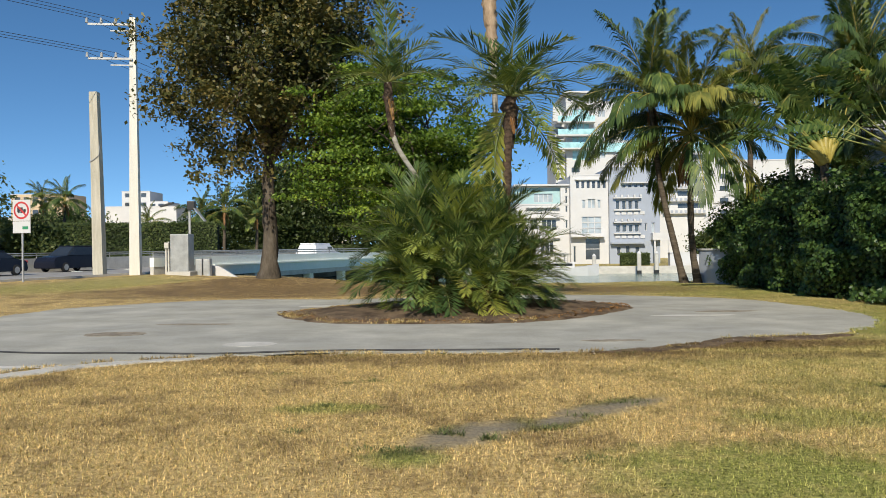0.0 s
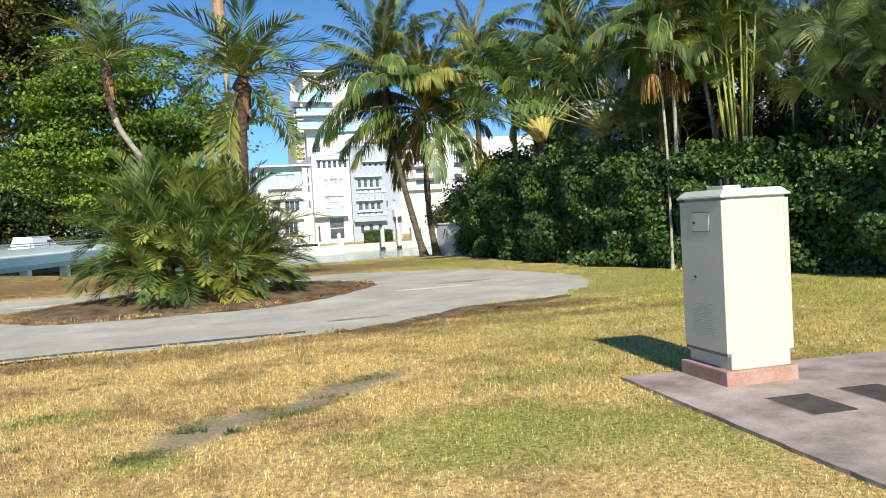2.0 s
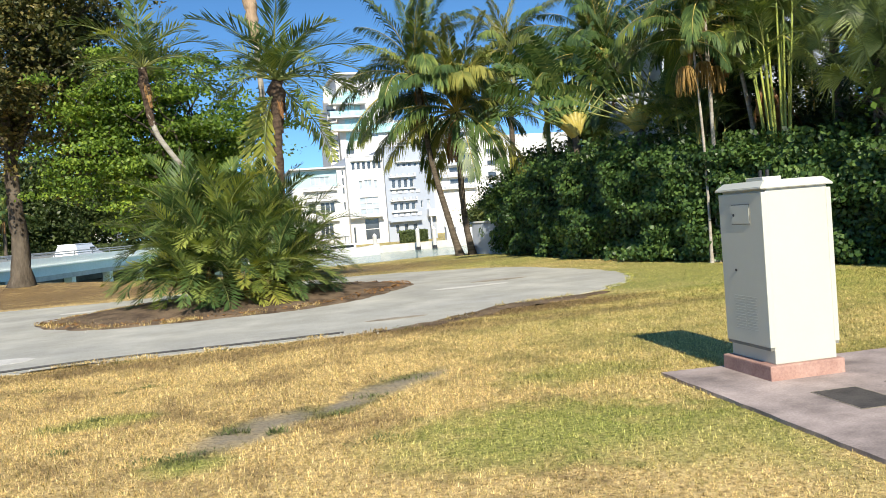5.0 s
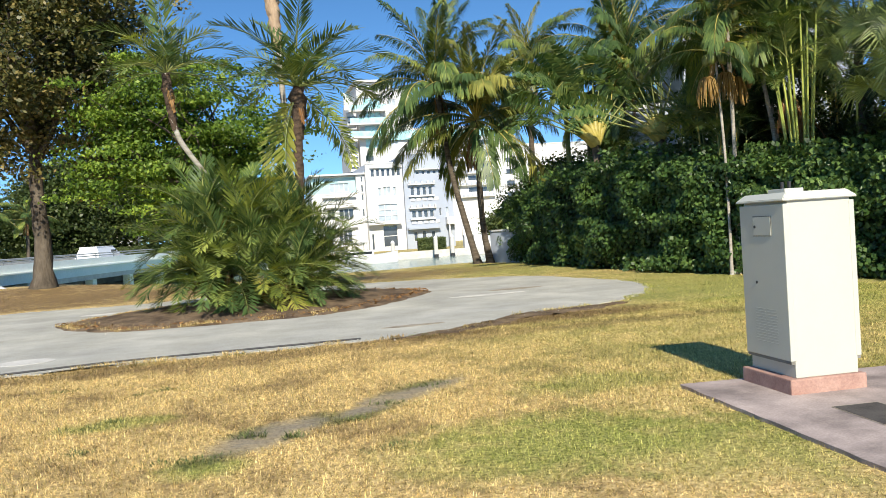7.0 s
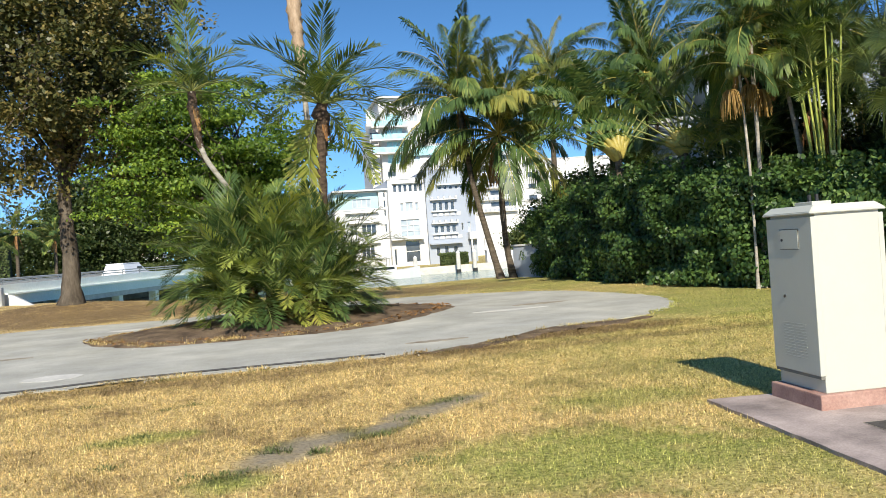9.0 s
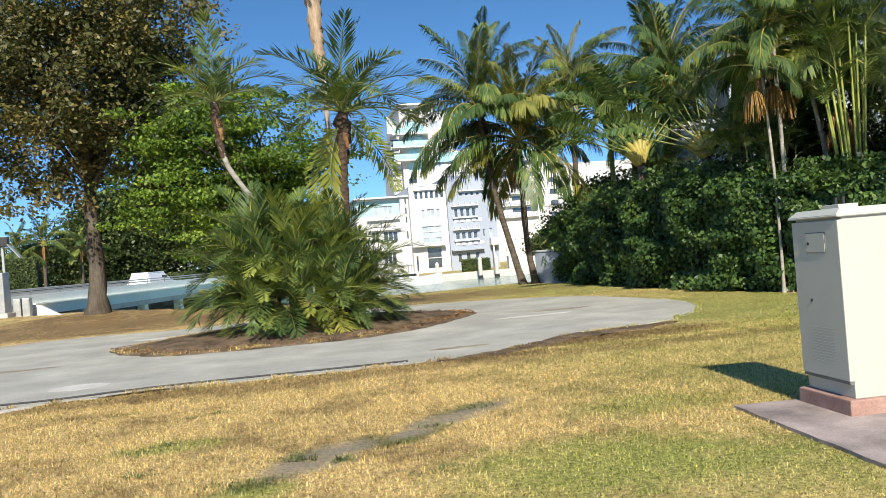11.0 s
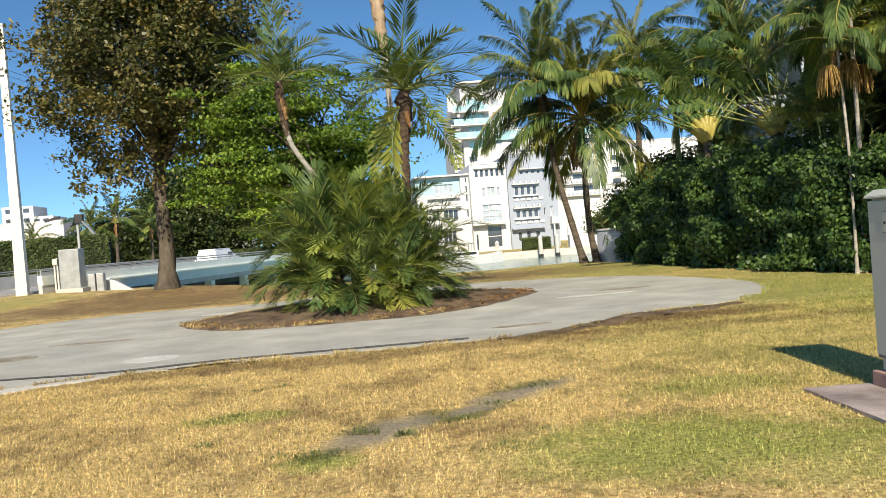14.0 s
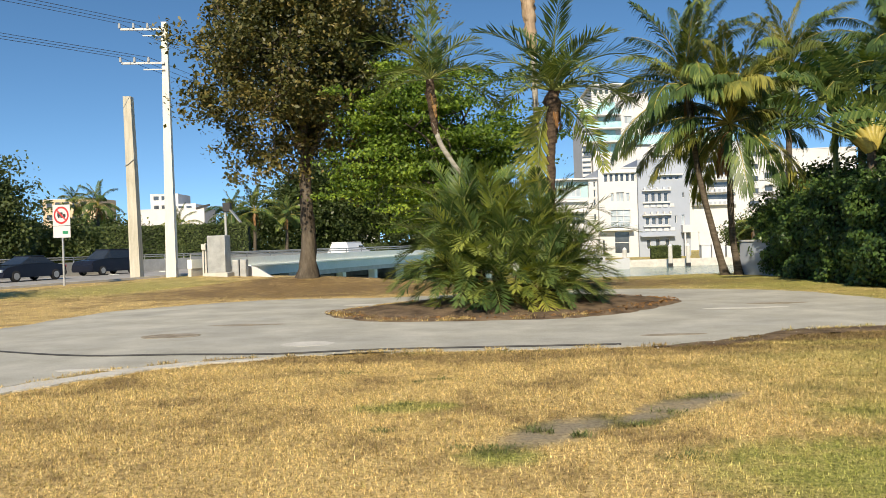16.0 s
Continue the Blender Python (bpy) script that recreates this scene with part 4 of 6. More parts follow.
date_palm((1.2, 19.4, 0.15), [(0.2, 0, 0), (0.27, 0, 1.7), (0.30, 0, 3.2), (0.40, 0, 4.95)], 0.125, 0.10, 24, 2.3, "slender date palm with reddish fibrous trunk and hanging yellow fronds", 12, hang=3, seed=2)
date_palm((0.6, 19.3, 0.15), [(-0.2, 0, 0), (-0.68, 0, 2.2), (-1.28, -0.2, 3.05), (-1.72, -0.3, 3.75), (-1.87, -0.3, 4.4), (-1.92, -0.3, 5.25)], 0.06, 0.06, 21, 1.8, "small date palm with a thin bent leaning trunk", 12, dry=4, seed=5, bark=M_PALETRUNK, boot=0.33)


def tall_palm():
    p = thing("tall_palm", (1.25, 22.0, 0.1), "tall thin pale palm with tan boots below its crown", "palm")
    tube("trunk", [(0.25, 0, 0), (0.2, 0, 3.5), (0.12, 0, 6.7)], 0.10, 0.075, M_PALETRUNK, p)
    tube("leaf_sheath", [(0.12, 0, 6.5), (0.07, 0, 7.2), (0.03, 0, 8.0), (0.0, 0, 9.3)], 0.13, 0.22, M_BOOT, p, wobble=0.16, sides=11, n=22)
    rng = np.random.default_rng(8)
    phoenix_crown(p, (0, 0, 9.6), 20, 2.3, 48, rng)


tall_palm()

COCO = {}
for e0, bend in ((85, 45), (70, 75), (52, 85), (35, 85), (15, 72), (-12, 55)):
    COCO[e0] = [frond_mesh("frond", m, M_PETIOLE, 1.0, e0, bend, 96, 0.29, 0.0135, 8, hang, rng, 40, 0.009, start=0.18) for m, hang in ((M_COCO, 0.8), (M_COCO, 1.0), (M_FROND, 0.9))]


def coconut(at, ctrl, r0, r1, n, length, label, seed, mat_i=None, name="coconut_palm", bark=None):
    rng = np.random.default_rng(seed)
    p = thing(name, at, label, "palm")
    tube("trunk", ctrl, r0, r1, bark or M_PALMBARK, p, n=20, wobble=0.05, seed=seed, flare=r0 * 0.6)
    top = ctrl[-1]
    keys = list(COCO)
    for i in range(n):
        e = keys[min(5, int(6 * i / n))]
        put_frond(COCO[e][int(rng.integers(0, 3)) if mat_i is None else mat_i], p, top, i * 137.5 + rng.normal(0, 14) + seed * 40, rng.normal(0, 6), length * rng.uniform(0.85, 1.1))
    for i in range(3):
        put_frond(PHX_DRY[i % 2], p, top, rng.uniform(0, 360), 0, length * 0.5, "dry_frond")
    for i in range(5):
        a = i * 1.26
        bm = bmesh.new()
        bmesh.ops.create_icosphere(bm, subdivisions=2, radius=0.11, matrix=Matrix.Translation((top[0] + 0.2 * math.cos(a), top[1] + 0.2 * math.sin(a), top[2] - 0.18)) @ Matrix.Diagonal((1, 1, 1.3, 1)))
        part("coconut", bm, M_STEMGREEN, p, smooth=True)
    return p


coconut((9.75, 31.0, 0), [(0, 0, -0.1), (-0.22, 0, 1.6), (-0.26, 0, 3.6), (-0.22, 0, 5.75)], 0.13, 0.10, 36, 4.0, "coconut palm with yellow-green arching fronds by the water", 3)
coconut((9.3, 31.2, 0), [(0, 0, -0.1), (-0.45, 0.2, 2.0), (-0.85, 0.4, 4.2), (-1.15, 0.5, 7.2)], 0.13, 0.10, 26, 3.9, "coconut palm with a leaning trunk and dark upright fronds", 7, 2)
coconut((13.6, 36.0, 0), [(0, 0, -2), (0.1, 0, 4), (0.2, 0, 8.6)], 0.16, 0.11, 24, 3.8, "coconut palm standing behind the hedge end", 11)
coconut((15.5, 31.0, 0), [(0, 0, 0), (0.1, 0, 3.5), (0.2, 0, 8.0)], 0.16, 0.11, 24, 3.8, "coconut palm among the garden palms", 13, 2)
coconut((13.2, 25.5, 0), [(0, 0, 0), (-0.1, 0, 3), (0.0, 0, 6.6)], 0.13, 0.10, 26, 3.4, "garden palm with dark arching fronds", 17, 2, "garden_palm")
coconut((14.2, 20.5, 0), [(0, 0, 0), (0.1, 0, 3), (0.0, 0, 6.4)], 0.12, 0.09, 26, 3.4, "garden palm with dark arching fronds", 19, 2, "garden_palm")
coconut((11.4, 16.7, 0), [(-0.05, 0, 0), (0.02, 0, 2.5), (0.0, 0, 6.2)], 0.055, 0.045, 18, 1.9, "slender palm with a thin pale trunk and drooping fronds", 23, 2, "slender_palm", M_PALETRUNK)
coconut((11.1, 16.6, 0), [(0.0, 0, 0), (0.0, 0, 2.5), (-0.12, 0, 5.2)], 0.035, 0.03, 14, 1.6, "slender palm with a thin pale trunk and drooping fronds", 29, 2, "slender_palm", M_PALETRUNK)
coconut((13.0, 17.2, 0), [(0.2, 0, 0), (0.0, 0, 2.5), (-0.5, 0, 5.6)], 0.06, 0.05, 16, 2.2, "slender palm leaning over the hedge", 31, 2, "slender_palm", M_PALETRUNK)
coconut((13.8, 18.0, 0), [(0.0, 0, 0), (-0.2, 0, 3), (-0.7, 0, 6.0)], 0.06, 0.05, 16, 2.2, "slender palm leaning over the hedge", 37, 2, "slender_palm", M_PALETRUNK)


def fruit_cluster(at, seed):
    rng = np.random.default_rng(seed)
    t = thing("fruit_cluster", at, "hanging orange palm fruit stalks", "fruit", "fruit stalks")
    pieces = []
    for i in range(46):
        a, r = rng.uniform(0, 6.28), rng.uniform(0.08, 0.28)
        pieces.append(tube_np(curve_pts([(0, 0, 0.2), (r * 0.6 * math.cos(a), r * 0.6 * math.sin(a), 0.15), (r * math.cos(a), r * math.sin(a), -rng.uniform(0.1, 0.5))], 5), [0.006, 0.008, 0.010, 0.012, 0.006], 4, 0.2, i))
    v, f = join_np(pieces)
    tagged(mesh_np("fruit_stalk", v, f, M_FRUIT, t), kind="stuff")


for k, at in enumerate(((10.7, 16.55, 4.4), (11.5, 16.6, 4.4), (11.15, 16.5, 4.5))):
    fruit_cluster(at, k)


def banana_blade(L, W, e0, bend, rng, torn=1.0):
    """A long paddle leaf, torn into strips along its ribs."""
    k = 26
    s = np.linspace(0, 1, k + 1)
    e = np.radians(e0 - bend * s ** 1.5)
    px = np.concatenate([[0], np.cumsum(np.cos(e[:-1]) * L / k)])
    pz = np.concatenate([[0], np.cumsum(np.sin(e[:-1]) * L / k)])
    vs = []
    for side in (-1, 1):
        for i in range(k):
            w0 = W * math.sin(math.pi * min(1, 0.10 + 0.9 * s[i])) ** 0.5
            droop = 0.15 + rng.uniform(-0.1, 0.45) * torn
            gap = rng.uniform(0.0, 0.25) * torn * L / k
            a = np.array([px[i], 0, pz[i]])
            b = np.array([px[i + 1], 0, pz[i + 1]]) - np.array([gap * math.cos(e[i]), 0, gap * math.sin(e[i])])
            out = np.array([0.35 * w0 * math.cos(e[i]), side * w0 * math.cos(droop), 0.35 * w0 * math.sin(e[i]) - w0 * math.sin(droop) + 0.15 * w0])
            vs.append(np.stack([a, b, b + out * rng.uniform(0.85, 1.0), a + out]))
    v = np.concatenate(vs)
    return v, np.arange(len(v)).reshape(-1, 4)


def traveller_palm(at, turn, label, seed, n=15, scale=1.0, trunk=3.0):
    rng = np.random.default_rng(seed)
    t = thing("traveller_palm", at, label, "palm", rz=turn)
    tube("trunk", [(0, 0, 0), (0.03, 0, trunk * 0.5), (0, 0, trunk)], 0.14, 0.12, M_PALMBARK, t)
    for i in range(n):
        a = -72 + 122 * i / (n - 1) + rng.normal(0, 2)
        L = scale * rng.uniform(1.7, 2.1)
        c, s = math.cos(radians(a)), math.sin(radians(a))
        yy = 0.05 * (-1) ** i
        p = curve_pts([(0.03 * s, yy, trunk - 0.1), (0.25 * L * s * 0.8, yy, trunk + 0.25 * L * c), (0.6 * L * s, yy * 0.5, trunk + 0.58 * L * c), (L * s * 1.02, 0.0, trunk + L * c * 0.93)], 12)
        rad = np.interp(np.linspace(0, 1, 12), [0, 0.2, 0.42, 0.5, 1], [0.13, 0.15, 0.10, 0.035, 0.018]) * scale
        v, f = tube_np(p[:6], rad[:6], 6)
        pet = mesh_np("leaf_sheath", v, f, M_PETIOLE, t)
        pet.data.shade_smooth()
        v, f = tube_np(p[5:], rad[5:], 5)
        mesh_np("petiole", v, f, M_STEMGREEN, pet)
        v, f = banana_blade(scale * rng.uniform(1.5, 2.0), 0.34 * scale, 90 - abs(a) - 6, 35 + abs(a) * 0.45, rng)
        ob = mesh_np("blade", v, f, M_BANANA, pet)
        ob.matrix_basis = pose(*p[-1], 0, 0, 0 if a > 0 else 180) @ pose(0, 0, 0, rng.normal(0, 30), 0, rng.normal(0, 10))
    return t


traveller_palm((11.0, 23.3, 0), 8, "traveller's palm with a yellow fan of stalks and torn leaves", 3, 13, 0.95, 3.9)
traveller_palm((11.6, 20.4, 0), -10, "traveller's palm with orange stalk bases and torn leaves", 6, 12, 0.85, 3.7)
traveller_palm((13.0, 28.0, 0), 25, "tall traveller's palm with upright paddle leaves", 9, 11, 1.15, 4.6)
traveller_palm((14.6, 23.5, 0), -20, "tall traveller's palm with upright paddle leaves", 12, 11, 1.15, 4.4)


def banana_plant(at, h, n, label, seed):
    """Tall stem with a few big upright blades."""
    rng = np.random.default_rng(seed)
    t = thing("banana_plant", at, label, "banana plant")
    tube("trunk", [(0, 0, 0), (0.05, 0, h * 0.5), (0, 0, h)], 0.13, 0.07, M_STEMGREEN, t)
    for i in range(n):
        v, f = banana_blade(rng.uniform(1.6, 2.1), 0.32, (86, 78, 74, 66, 58, 50)[i % 6], (10, 16, 25, 40, 60, 75)[i % 6], rng, 0.12)
        ob = mesh_np("blade", v, f, M_BANANA, t)
        ob.matrix_basis = pose(0, 0, h - 0.1 * i, 0, 0, i * 137.5 + seed * 30)


def fan_leaf(R, n, rng, mat):
    """A pleated round fan leaf with split drooping tips, facing +x."""
    vs = []
    for i in range(n):
        a = radians(-128 + 256 * i / (n - 1))
        d = np.array([0.25 * math.cos(a) + 0.25, math.sin(a), math.cos(a)])
        d /= np.linalg.norm(d)
        s = np.cross(d, [1, 0, 0])
        s /= np.linalg.norm(s)
        r = R * rng.uniform(0.85, 1.08)
        w = R * 0.021
        m = d * r * 0.55 + np.array([0.06 * R, 0, 0])
        tip = d * r + np.array([0.04 * R, 0, -R * rng.uniform(0.15, 0.6)])
        vs.append(np.stack([np.zeros(3), m + s * w, tip, m - s * w]))
    v = np.concatenate(vs)
    return mesh_np("fan_leaf", v, np.arange(len(v)).reshape(-1, 4), mat, ob=False)


FANS = [fan_leaf(0.54, 40, np.random.default_rng(k), M_FANLEAF) for k in range(4)]


def fan_palm(at, h, n, label, seed, scale=1.0):
    rng = np.random.default_rng(seed)
    t = thing("fan_palm", at, label, "palm")
    tube("trunk", [(0, 0, 0), (0.05, 0, h * 0.5), (0, 0, h)], 0.11, 0.09, M_PALMBARK, t, wobble=0.1)
    for i in range(n):
        az, el = i * 137.5 + rng.normal(0, 10), 80 - 115 * (i / n) + rng.normal(0, 6)
        L = scale * rng.uniform(0.7, 1.1)
        d = Vector((math.cos(radians(az)) * math.cos(radians(el)), math.sin(radians(az)) * math.cos(radians(el)), math.sin(radians(el))))
        end = Vector((0, 0, h)) + d * L - Vector((0, 0, 0.12 * L))
        pet = tube("petiole", [(0, 0, h), tuple(Vector((0, 0, h)) + d * L * 0.5), tuple(end)], 0.018, 0.010, M_STEMGREEN, t, n=5, sides=4, wobble=0.0)
        leaf = put_frond(FANS[i % 4], pet, tuple(end), az, -el * 0.7 + 12, scale * rng.uniform(0.85, 1.25), "fan_leaf")


banana_plant((11.9, 27.6, 0), 6.0, 8, "banana plant with tall upright bright green blades", 3)
banana_plant((13.5, 27.0, 0), 6.1, 8, "banana plant with tall upright bright green blades", 5)
banana_plant((14.2, 22.0, 0), 5.8, 7, "banana plant with tall upright bright green blades", 8)


fan_palm((12.7, 13.1, 0), 4.2, 30, "fan palm with glossy split fan leaves", 2, 1.15)
fan_palm((13.6, 13.4, 0), 4.5, 30, "fan palm with glossy split fan leaves", 4, 1.25)
fan_palm((12.9, 12.0, 0), 3.9, 28, "fan palm with glossy split fan leaves", 6, 1.15)
fan_palm((14.0, 15.6, 0), 5.4, 30, "taller fan palm with glossy split fan leaves", 8, 1.3)
fan_palm((12.9, 10.3, 0), 4.8, 30, "fan palm with glossy split fan leaves", 10, 1.2)


def cane_clump(at, label, seed, n=22, h=4.4, spread=0.5, mat=None):
    rng = np.random.default_rng(seed)
    t = thing("cane_palm", at, label, "palm")
    for i in range(n):
        a, r = rng.uniform(0, 6.28), rng.uniform(0.05, spread)
        x, y, l = r * math.cos(a), r * math.sin(a), rng.uniform(0.7, 1.1) * h
        tube("cane", [(x * 0.4, y * 0.4, 0), (x * 0.9, y * 0.9, l * 0.5), (x * 1.7, y * 1.7, l)], 0.035, 0.022, mat or (M_STEMGREEN if i % 3 else M_PETIOLE), t, n=8, sides=6, wobble=0.03)
        for j in range(4):
            put_frond(PHX[(65, 48, 30, 65)[j]][int(rng.integers(0, 2))], t, (x * 1.7, y * 1.7, l), rng.uniform(0, 360), rng.normal(0, 6), 1.35)


cane_clump((12.5, 15.7, 0), "clump of cane palm with bright yellow-green stems", 3, 16, 5.8, 0.4, M_CANE)
cane_clump((12.0, 18.4, 0), "clump of cane palm with yellow-green stems", 5, 16, 3.9)
cane_clump((15.5, 18.0, 0), "tall clump of cane palm behind the hedge", 7, 20, 5.4, 0.7)
cane_clump((14.6, 13.0, 0), "tall clump of cane palm behind the hedge", 9, 20, 5.6, 0.7)
for k, at in enumerate(((12.75, 16.4, 4.2), (12.9, 16.2, 3.7))):
    t = thing("dead_fronds", at, "hanging bunch of dead orange-brown fronds", "dead fronds", "dead fronds")
    for j in range(9):
        put_frond(PHX_DRY[j % 2], t, (0, 0, 0), j * 40 + k * 17, rng.normal(0, 10), 0.95, "dry_frond")

# ---- hedge ----


def hedge():
    rng = np.random.default_rng(31)
    base = np.array([(10.2, 31.0), (10.25, 26), (10.3, 21), (10.9, 17.5), (11.6, 14.5), (11.9, 11), (12.1, 6), (12.2, 1)])
    line = curve_pts(np.c_[base, np.zeros(len(base))], 90)[:, :2]
    hgt = np.interp(line[:, 1], [1, 11, 14, 17, 21, 27, 31], [2.2, 2.2, 2.3, 2.55, 3.0, 2.75, 2.3])
    h = thing("hedge", (10.2, 20, 0), "tall dense dark green broadleaf hedge with glossy leaves", "hedge")
    off = np.array([10.2, 20, 0])
    # inner body added to block light; its near-black colour stands for inner shade
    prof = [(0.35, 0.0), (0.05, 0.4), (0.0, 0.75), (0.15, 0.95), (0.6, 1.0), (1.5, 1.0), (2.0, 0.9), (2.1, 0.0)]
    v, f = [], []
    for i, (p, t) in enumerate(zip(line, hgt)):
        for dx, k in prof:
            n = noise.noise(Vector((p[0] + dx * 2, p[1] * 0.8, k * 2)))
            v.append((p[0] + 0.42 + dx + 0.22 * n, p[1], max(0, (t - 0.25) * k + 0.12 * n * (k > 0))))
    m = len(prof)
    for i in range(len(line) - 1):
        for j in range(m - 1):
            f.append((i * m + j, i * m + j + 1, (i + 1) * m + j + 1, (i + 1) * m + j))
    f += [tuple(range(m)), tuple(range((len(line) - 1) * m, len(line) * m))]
    mesh_obj("shade_core", np.array(v) - off, f, M_SHADE_CORE, h, smooth=True)
    n = 105000
    i = rng.integers(0, len(line) - 1, n)
    u = rng.random(n)
    p = line[i] * (1 - u)[:, None] + line[i + 1] * u[:, None]
    t = hgt[i]
    face = rng.random(n) < 0.72
    k = np.where(face, rng.random(n) ** 0.9, 1.0)
    dx = np.where(face, 0.0, rng.uniform(0, 1.9, n))
    dx = dx + np.where(face, 0.32 * np.abs(k - 0.55) ** 1.5, 0)
    lump = np.array([noise.noise(Vector((a * 0.9, b * 0.9, c * 1.6))) + 0.5 * noise.noise(Vector((a * 2.3, b * 2.3, c * 3.1))) for (a, b), c in zip(p, k * t)])
    cx = p[:, 0] + dx - lump * 0.55 * face + rng.uniform(-0.04, 0.30, n) * face
    cz = 0.04 + t * k * (1 + 0.10 * lump) + np.where(face, 0, rng.uniform(-0.3, 0.12, n))
    cz = np.clip(cz, 0.03, None)
    nor = np.where(face[:, None], np.array([-1.0, -0.25, 0.35]), np.array([-0.2, -0.2, 1.0]))
    v, f = leaves_np(np.stack([cx, p[:, 1] + rng.normal(0, 0.06, n), cz], 1) - off, 0.115, rng, nor, 0.6, 0.72)
    mesh_np("foliage", v, f, M_HEDGE, h, "glossy dark green leaves")
    # stray shoots above the top
    n = 240
    pts = []
    for _ in range(n):
        q = int(rng.integers(0, len(line)))
        b = np.array([line[q, 0] + rng.uniform(0, 1.2), line[q, 1], hgt[q]])
        for j in range(14):
            pts.append(b + np.array([rng.normal(0, 0.07), rng.normal(0, 0.07), 0.04 * j + rng.normal(0, 0.03)]))
    v, f = leaves_np(np.array(pts) - off, 0.13, rng, None, 1, 0.7)
    mesh_np("top_growth", v, f, M_HEDGE, h)


hedge()

# ---- broadleaf trees ----


def broadleaf(name, at, trunk, limbs, clumps, per, size, clump_r, mat, label, seed, r0, spread, squash=0.75, hollow=0.35, bark=None, gap_cut=-0.22, facing=(0, -0.2, 0.7), flare=0.9):
    """spread: (cx, cy, cz, rx, ry, rz) of the crown about the base."""
    rng = np.random.default_rng(seed)
    t = thing(name, at, label, "tree")
    tube("trunk", trunk, r0, r0 * 0.62, bark or M_BARK, t, n=16, sides=12, wobble=0.07, seed=seed, flare=r0 * flare)
    top = np.array(trunk[-1])
    cx, cy, cz, rx, ry, rz = spread
    ctr = np.array([cx, cy, cz])
    ends = []
    pieces = []
    for i in range(limbs):
        a = i * 2.4 + rng.normal(0, 0.3)
        el = rng.uniform(-0.35, 0.95)
        q = ctr + np.array([math.cos(a) * rx * 0.62 * math.cos(el), math.sin(a) * ry * 0.62 * math.cos(el), rz * 0.62 * math.sin(el)])
        start = np.array(trunk[-2]) + (top - np.array(trunk[-2])) * rng.uniform(0.2, 1)
        mid = start * 0.5 + q * 0.5 + np.array([0, 0, 0.12 * np.linalg.norm(q - start)]) + rng.normal(0, 0.25, 3)
        pts = curve_pts([start, mid, q], 8)
        pieces.append(tube_np(pts, np.linspace(r0 * 0.42, r0 * 0.12, 8), 7, 0.08, i))
        for j in range(5):
            b = pts[int(rng.integers(3, 8))]
            e = b + rng.normal(0, 1, 3) * np.array([rx, ry, rz]) * 0.25
            pp = curve_pts([b, (b + e) / 2 + rng.normal(0, 0.2, 3), e], 5)
            pieces.append(tube_np(pp, np.linspace(r0 * 0.13, r0 * 0.035, 5), 5, 0.05, j))
            ends += [e, (b + e) / 2]
    v, f = join_np(pieces)
    mesh_np("branchwork", v, f, bark or M_BARK, t)
    d = rng.standard_normal((clumps, 3))
    d /= np.linalg.norm(d, axis=1)[:, None]
    rad = hollow + (1 - hollow) * rng.random(clumps) ** 0.55
    lump = np.array([1 + 0.42 * noise.noise(Vector(tuple(q * 1.7 + seed))) + 0.18 * noise.noise(Vector(tuple(q * 4.0 + seed))) for q in d])
    c = ctr + d * np.array([rx, ry, rz]) * (rad * lump)[:, None]
    gap = np.array([noise.noise(Vector(tuple(q * (2.2 / max(rx, 1)) * 1.6 + seed * 3))) for q in c])
    c = np.concatenate([c[gap > gap_cut], np.array(ends)[:clumps // 5]])
    k = len(c)
    pos = np.repeat(c, per, 0) + rng.standard_normal((k * per, 3)) * clump_r * np.array([1, 1, squash]) * np.repeat(rng.uniform(0.6, 1.3, k), per)[:, None]
    v, f = leaves_np(pos, size, rng, np.array(facing), 0.8, 0.6)
    mesh_np("crown", v, f, mat, t)
    return t


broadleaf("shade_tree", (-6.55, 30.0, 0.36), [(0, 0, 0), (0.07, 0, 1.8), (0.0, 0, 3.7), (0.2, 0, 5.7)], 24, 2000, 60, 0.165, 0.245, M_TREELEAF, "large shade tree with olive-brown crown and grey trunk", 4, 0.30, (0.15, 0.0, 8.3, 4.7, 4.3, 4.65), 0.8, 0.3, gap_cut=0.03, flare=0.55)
broadleaf("flame_tree", (-1.45, 28.2, -0.05), [(0, 0, 0), (0.08, 0, 1.5), (0.15, 0, 2.6), (0.15, 0, 3.5)], 20, 620, 130, 0.13, 0.38, M_LIGHTLEAF, "spreading bright green feathery-leaved tree", 9, 0.17, (-0.3, 0.0, 5.0, 3.65, 2.75, 3.1), 0.2, 0.15, gap_cut=0.02, facing=(0, -0.5, 0.6))

k = 0
for x, y, h, r in ((14.2, 11.0, 4.2, 1.7), (14.8, 14.3, 4.4, 1.8), (15.6, 17.2, 4.2, 1.8), (16.6, 20.4, 4.4, 1.8), (13.6, 8.0, 4.4, 1.8), (12.9, 21.8, 3.4, 1.1), (12.6, 26.5, 3.4, 1.2), (16.5, 13.0, 6.6, 2.2), (17.6, 16.4, 6.8, 2.3), (16.0, 9.0, 6.6, 2.3), (12.6, 29.5, 3.6, 1.4), (13.4, 31.6, 4.2, 1.6), (15.6, 31.0, 5.0, 1.9), (14.8, 26.5, 3.6, 1.4), (14.0, 19.6, 5.8, 1.5)):
    k += 1
    broadleaf("garden_shrub", (x, y, 0), [(0, 0, 0), (0.05, 0, h * 0.2), (0.1, 0, h * 0.35), (0, 0, h * 0.5)], 8, 230, 48, 0.15, 0.30, M_DARKLEAF, "tall dense dark green shrub behind the hedge", 140 + k, 0.07, (0, 0, h * 0.56, r, r, h * 0.46), 0.8, 0.3)
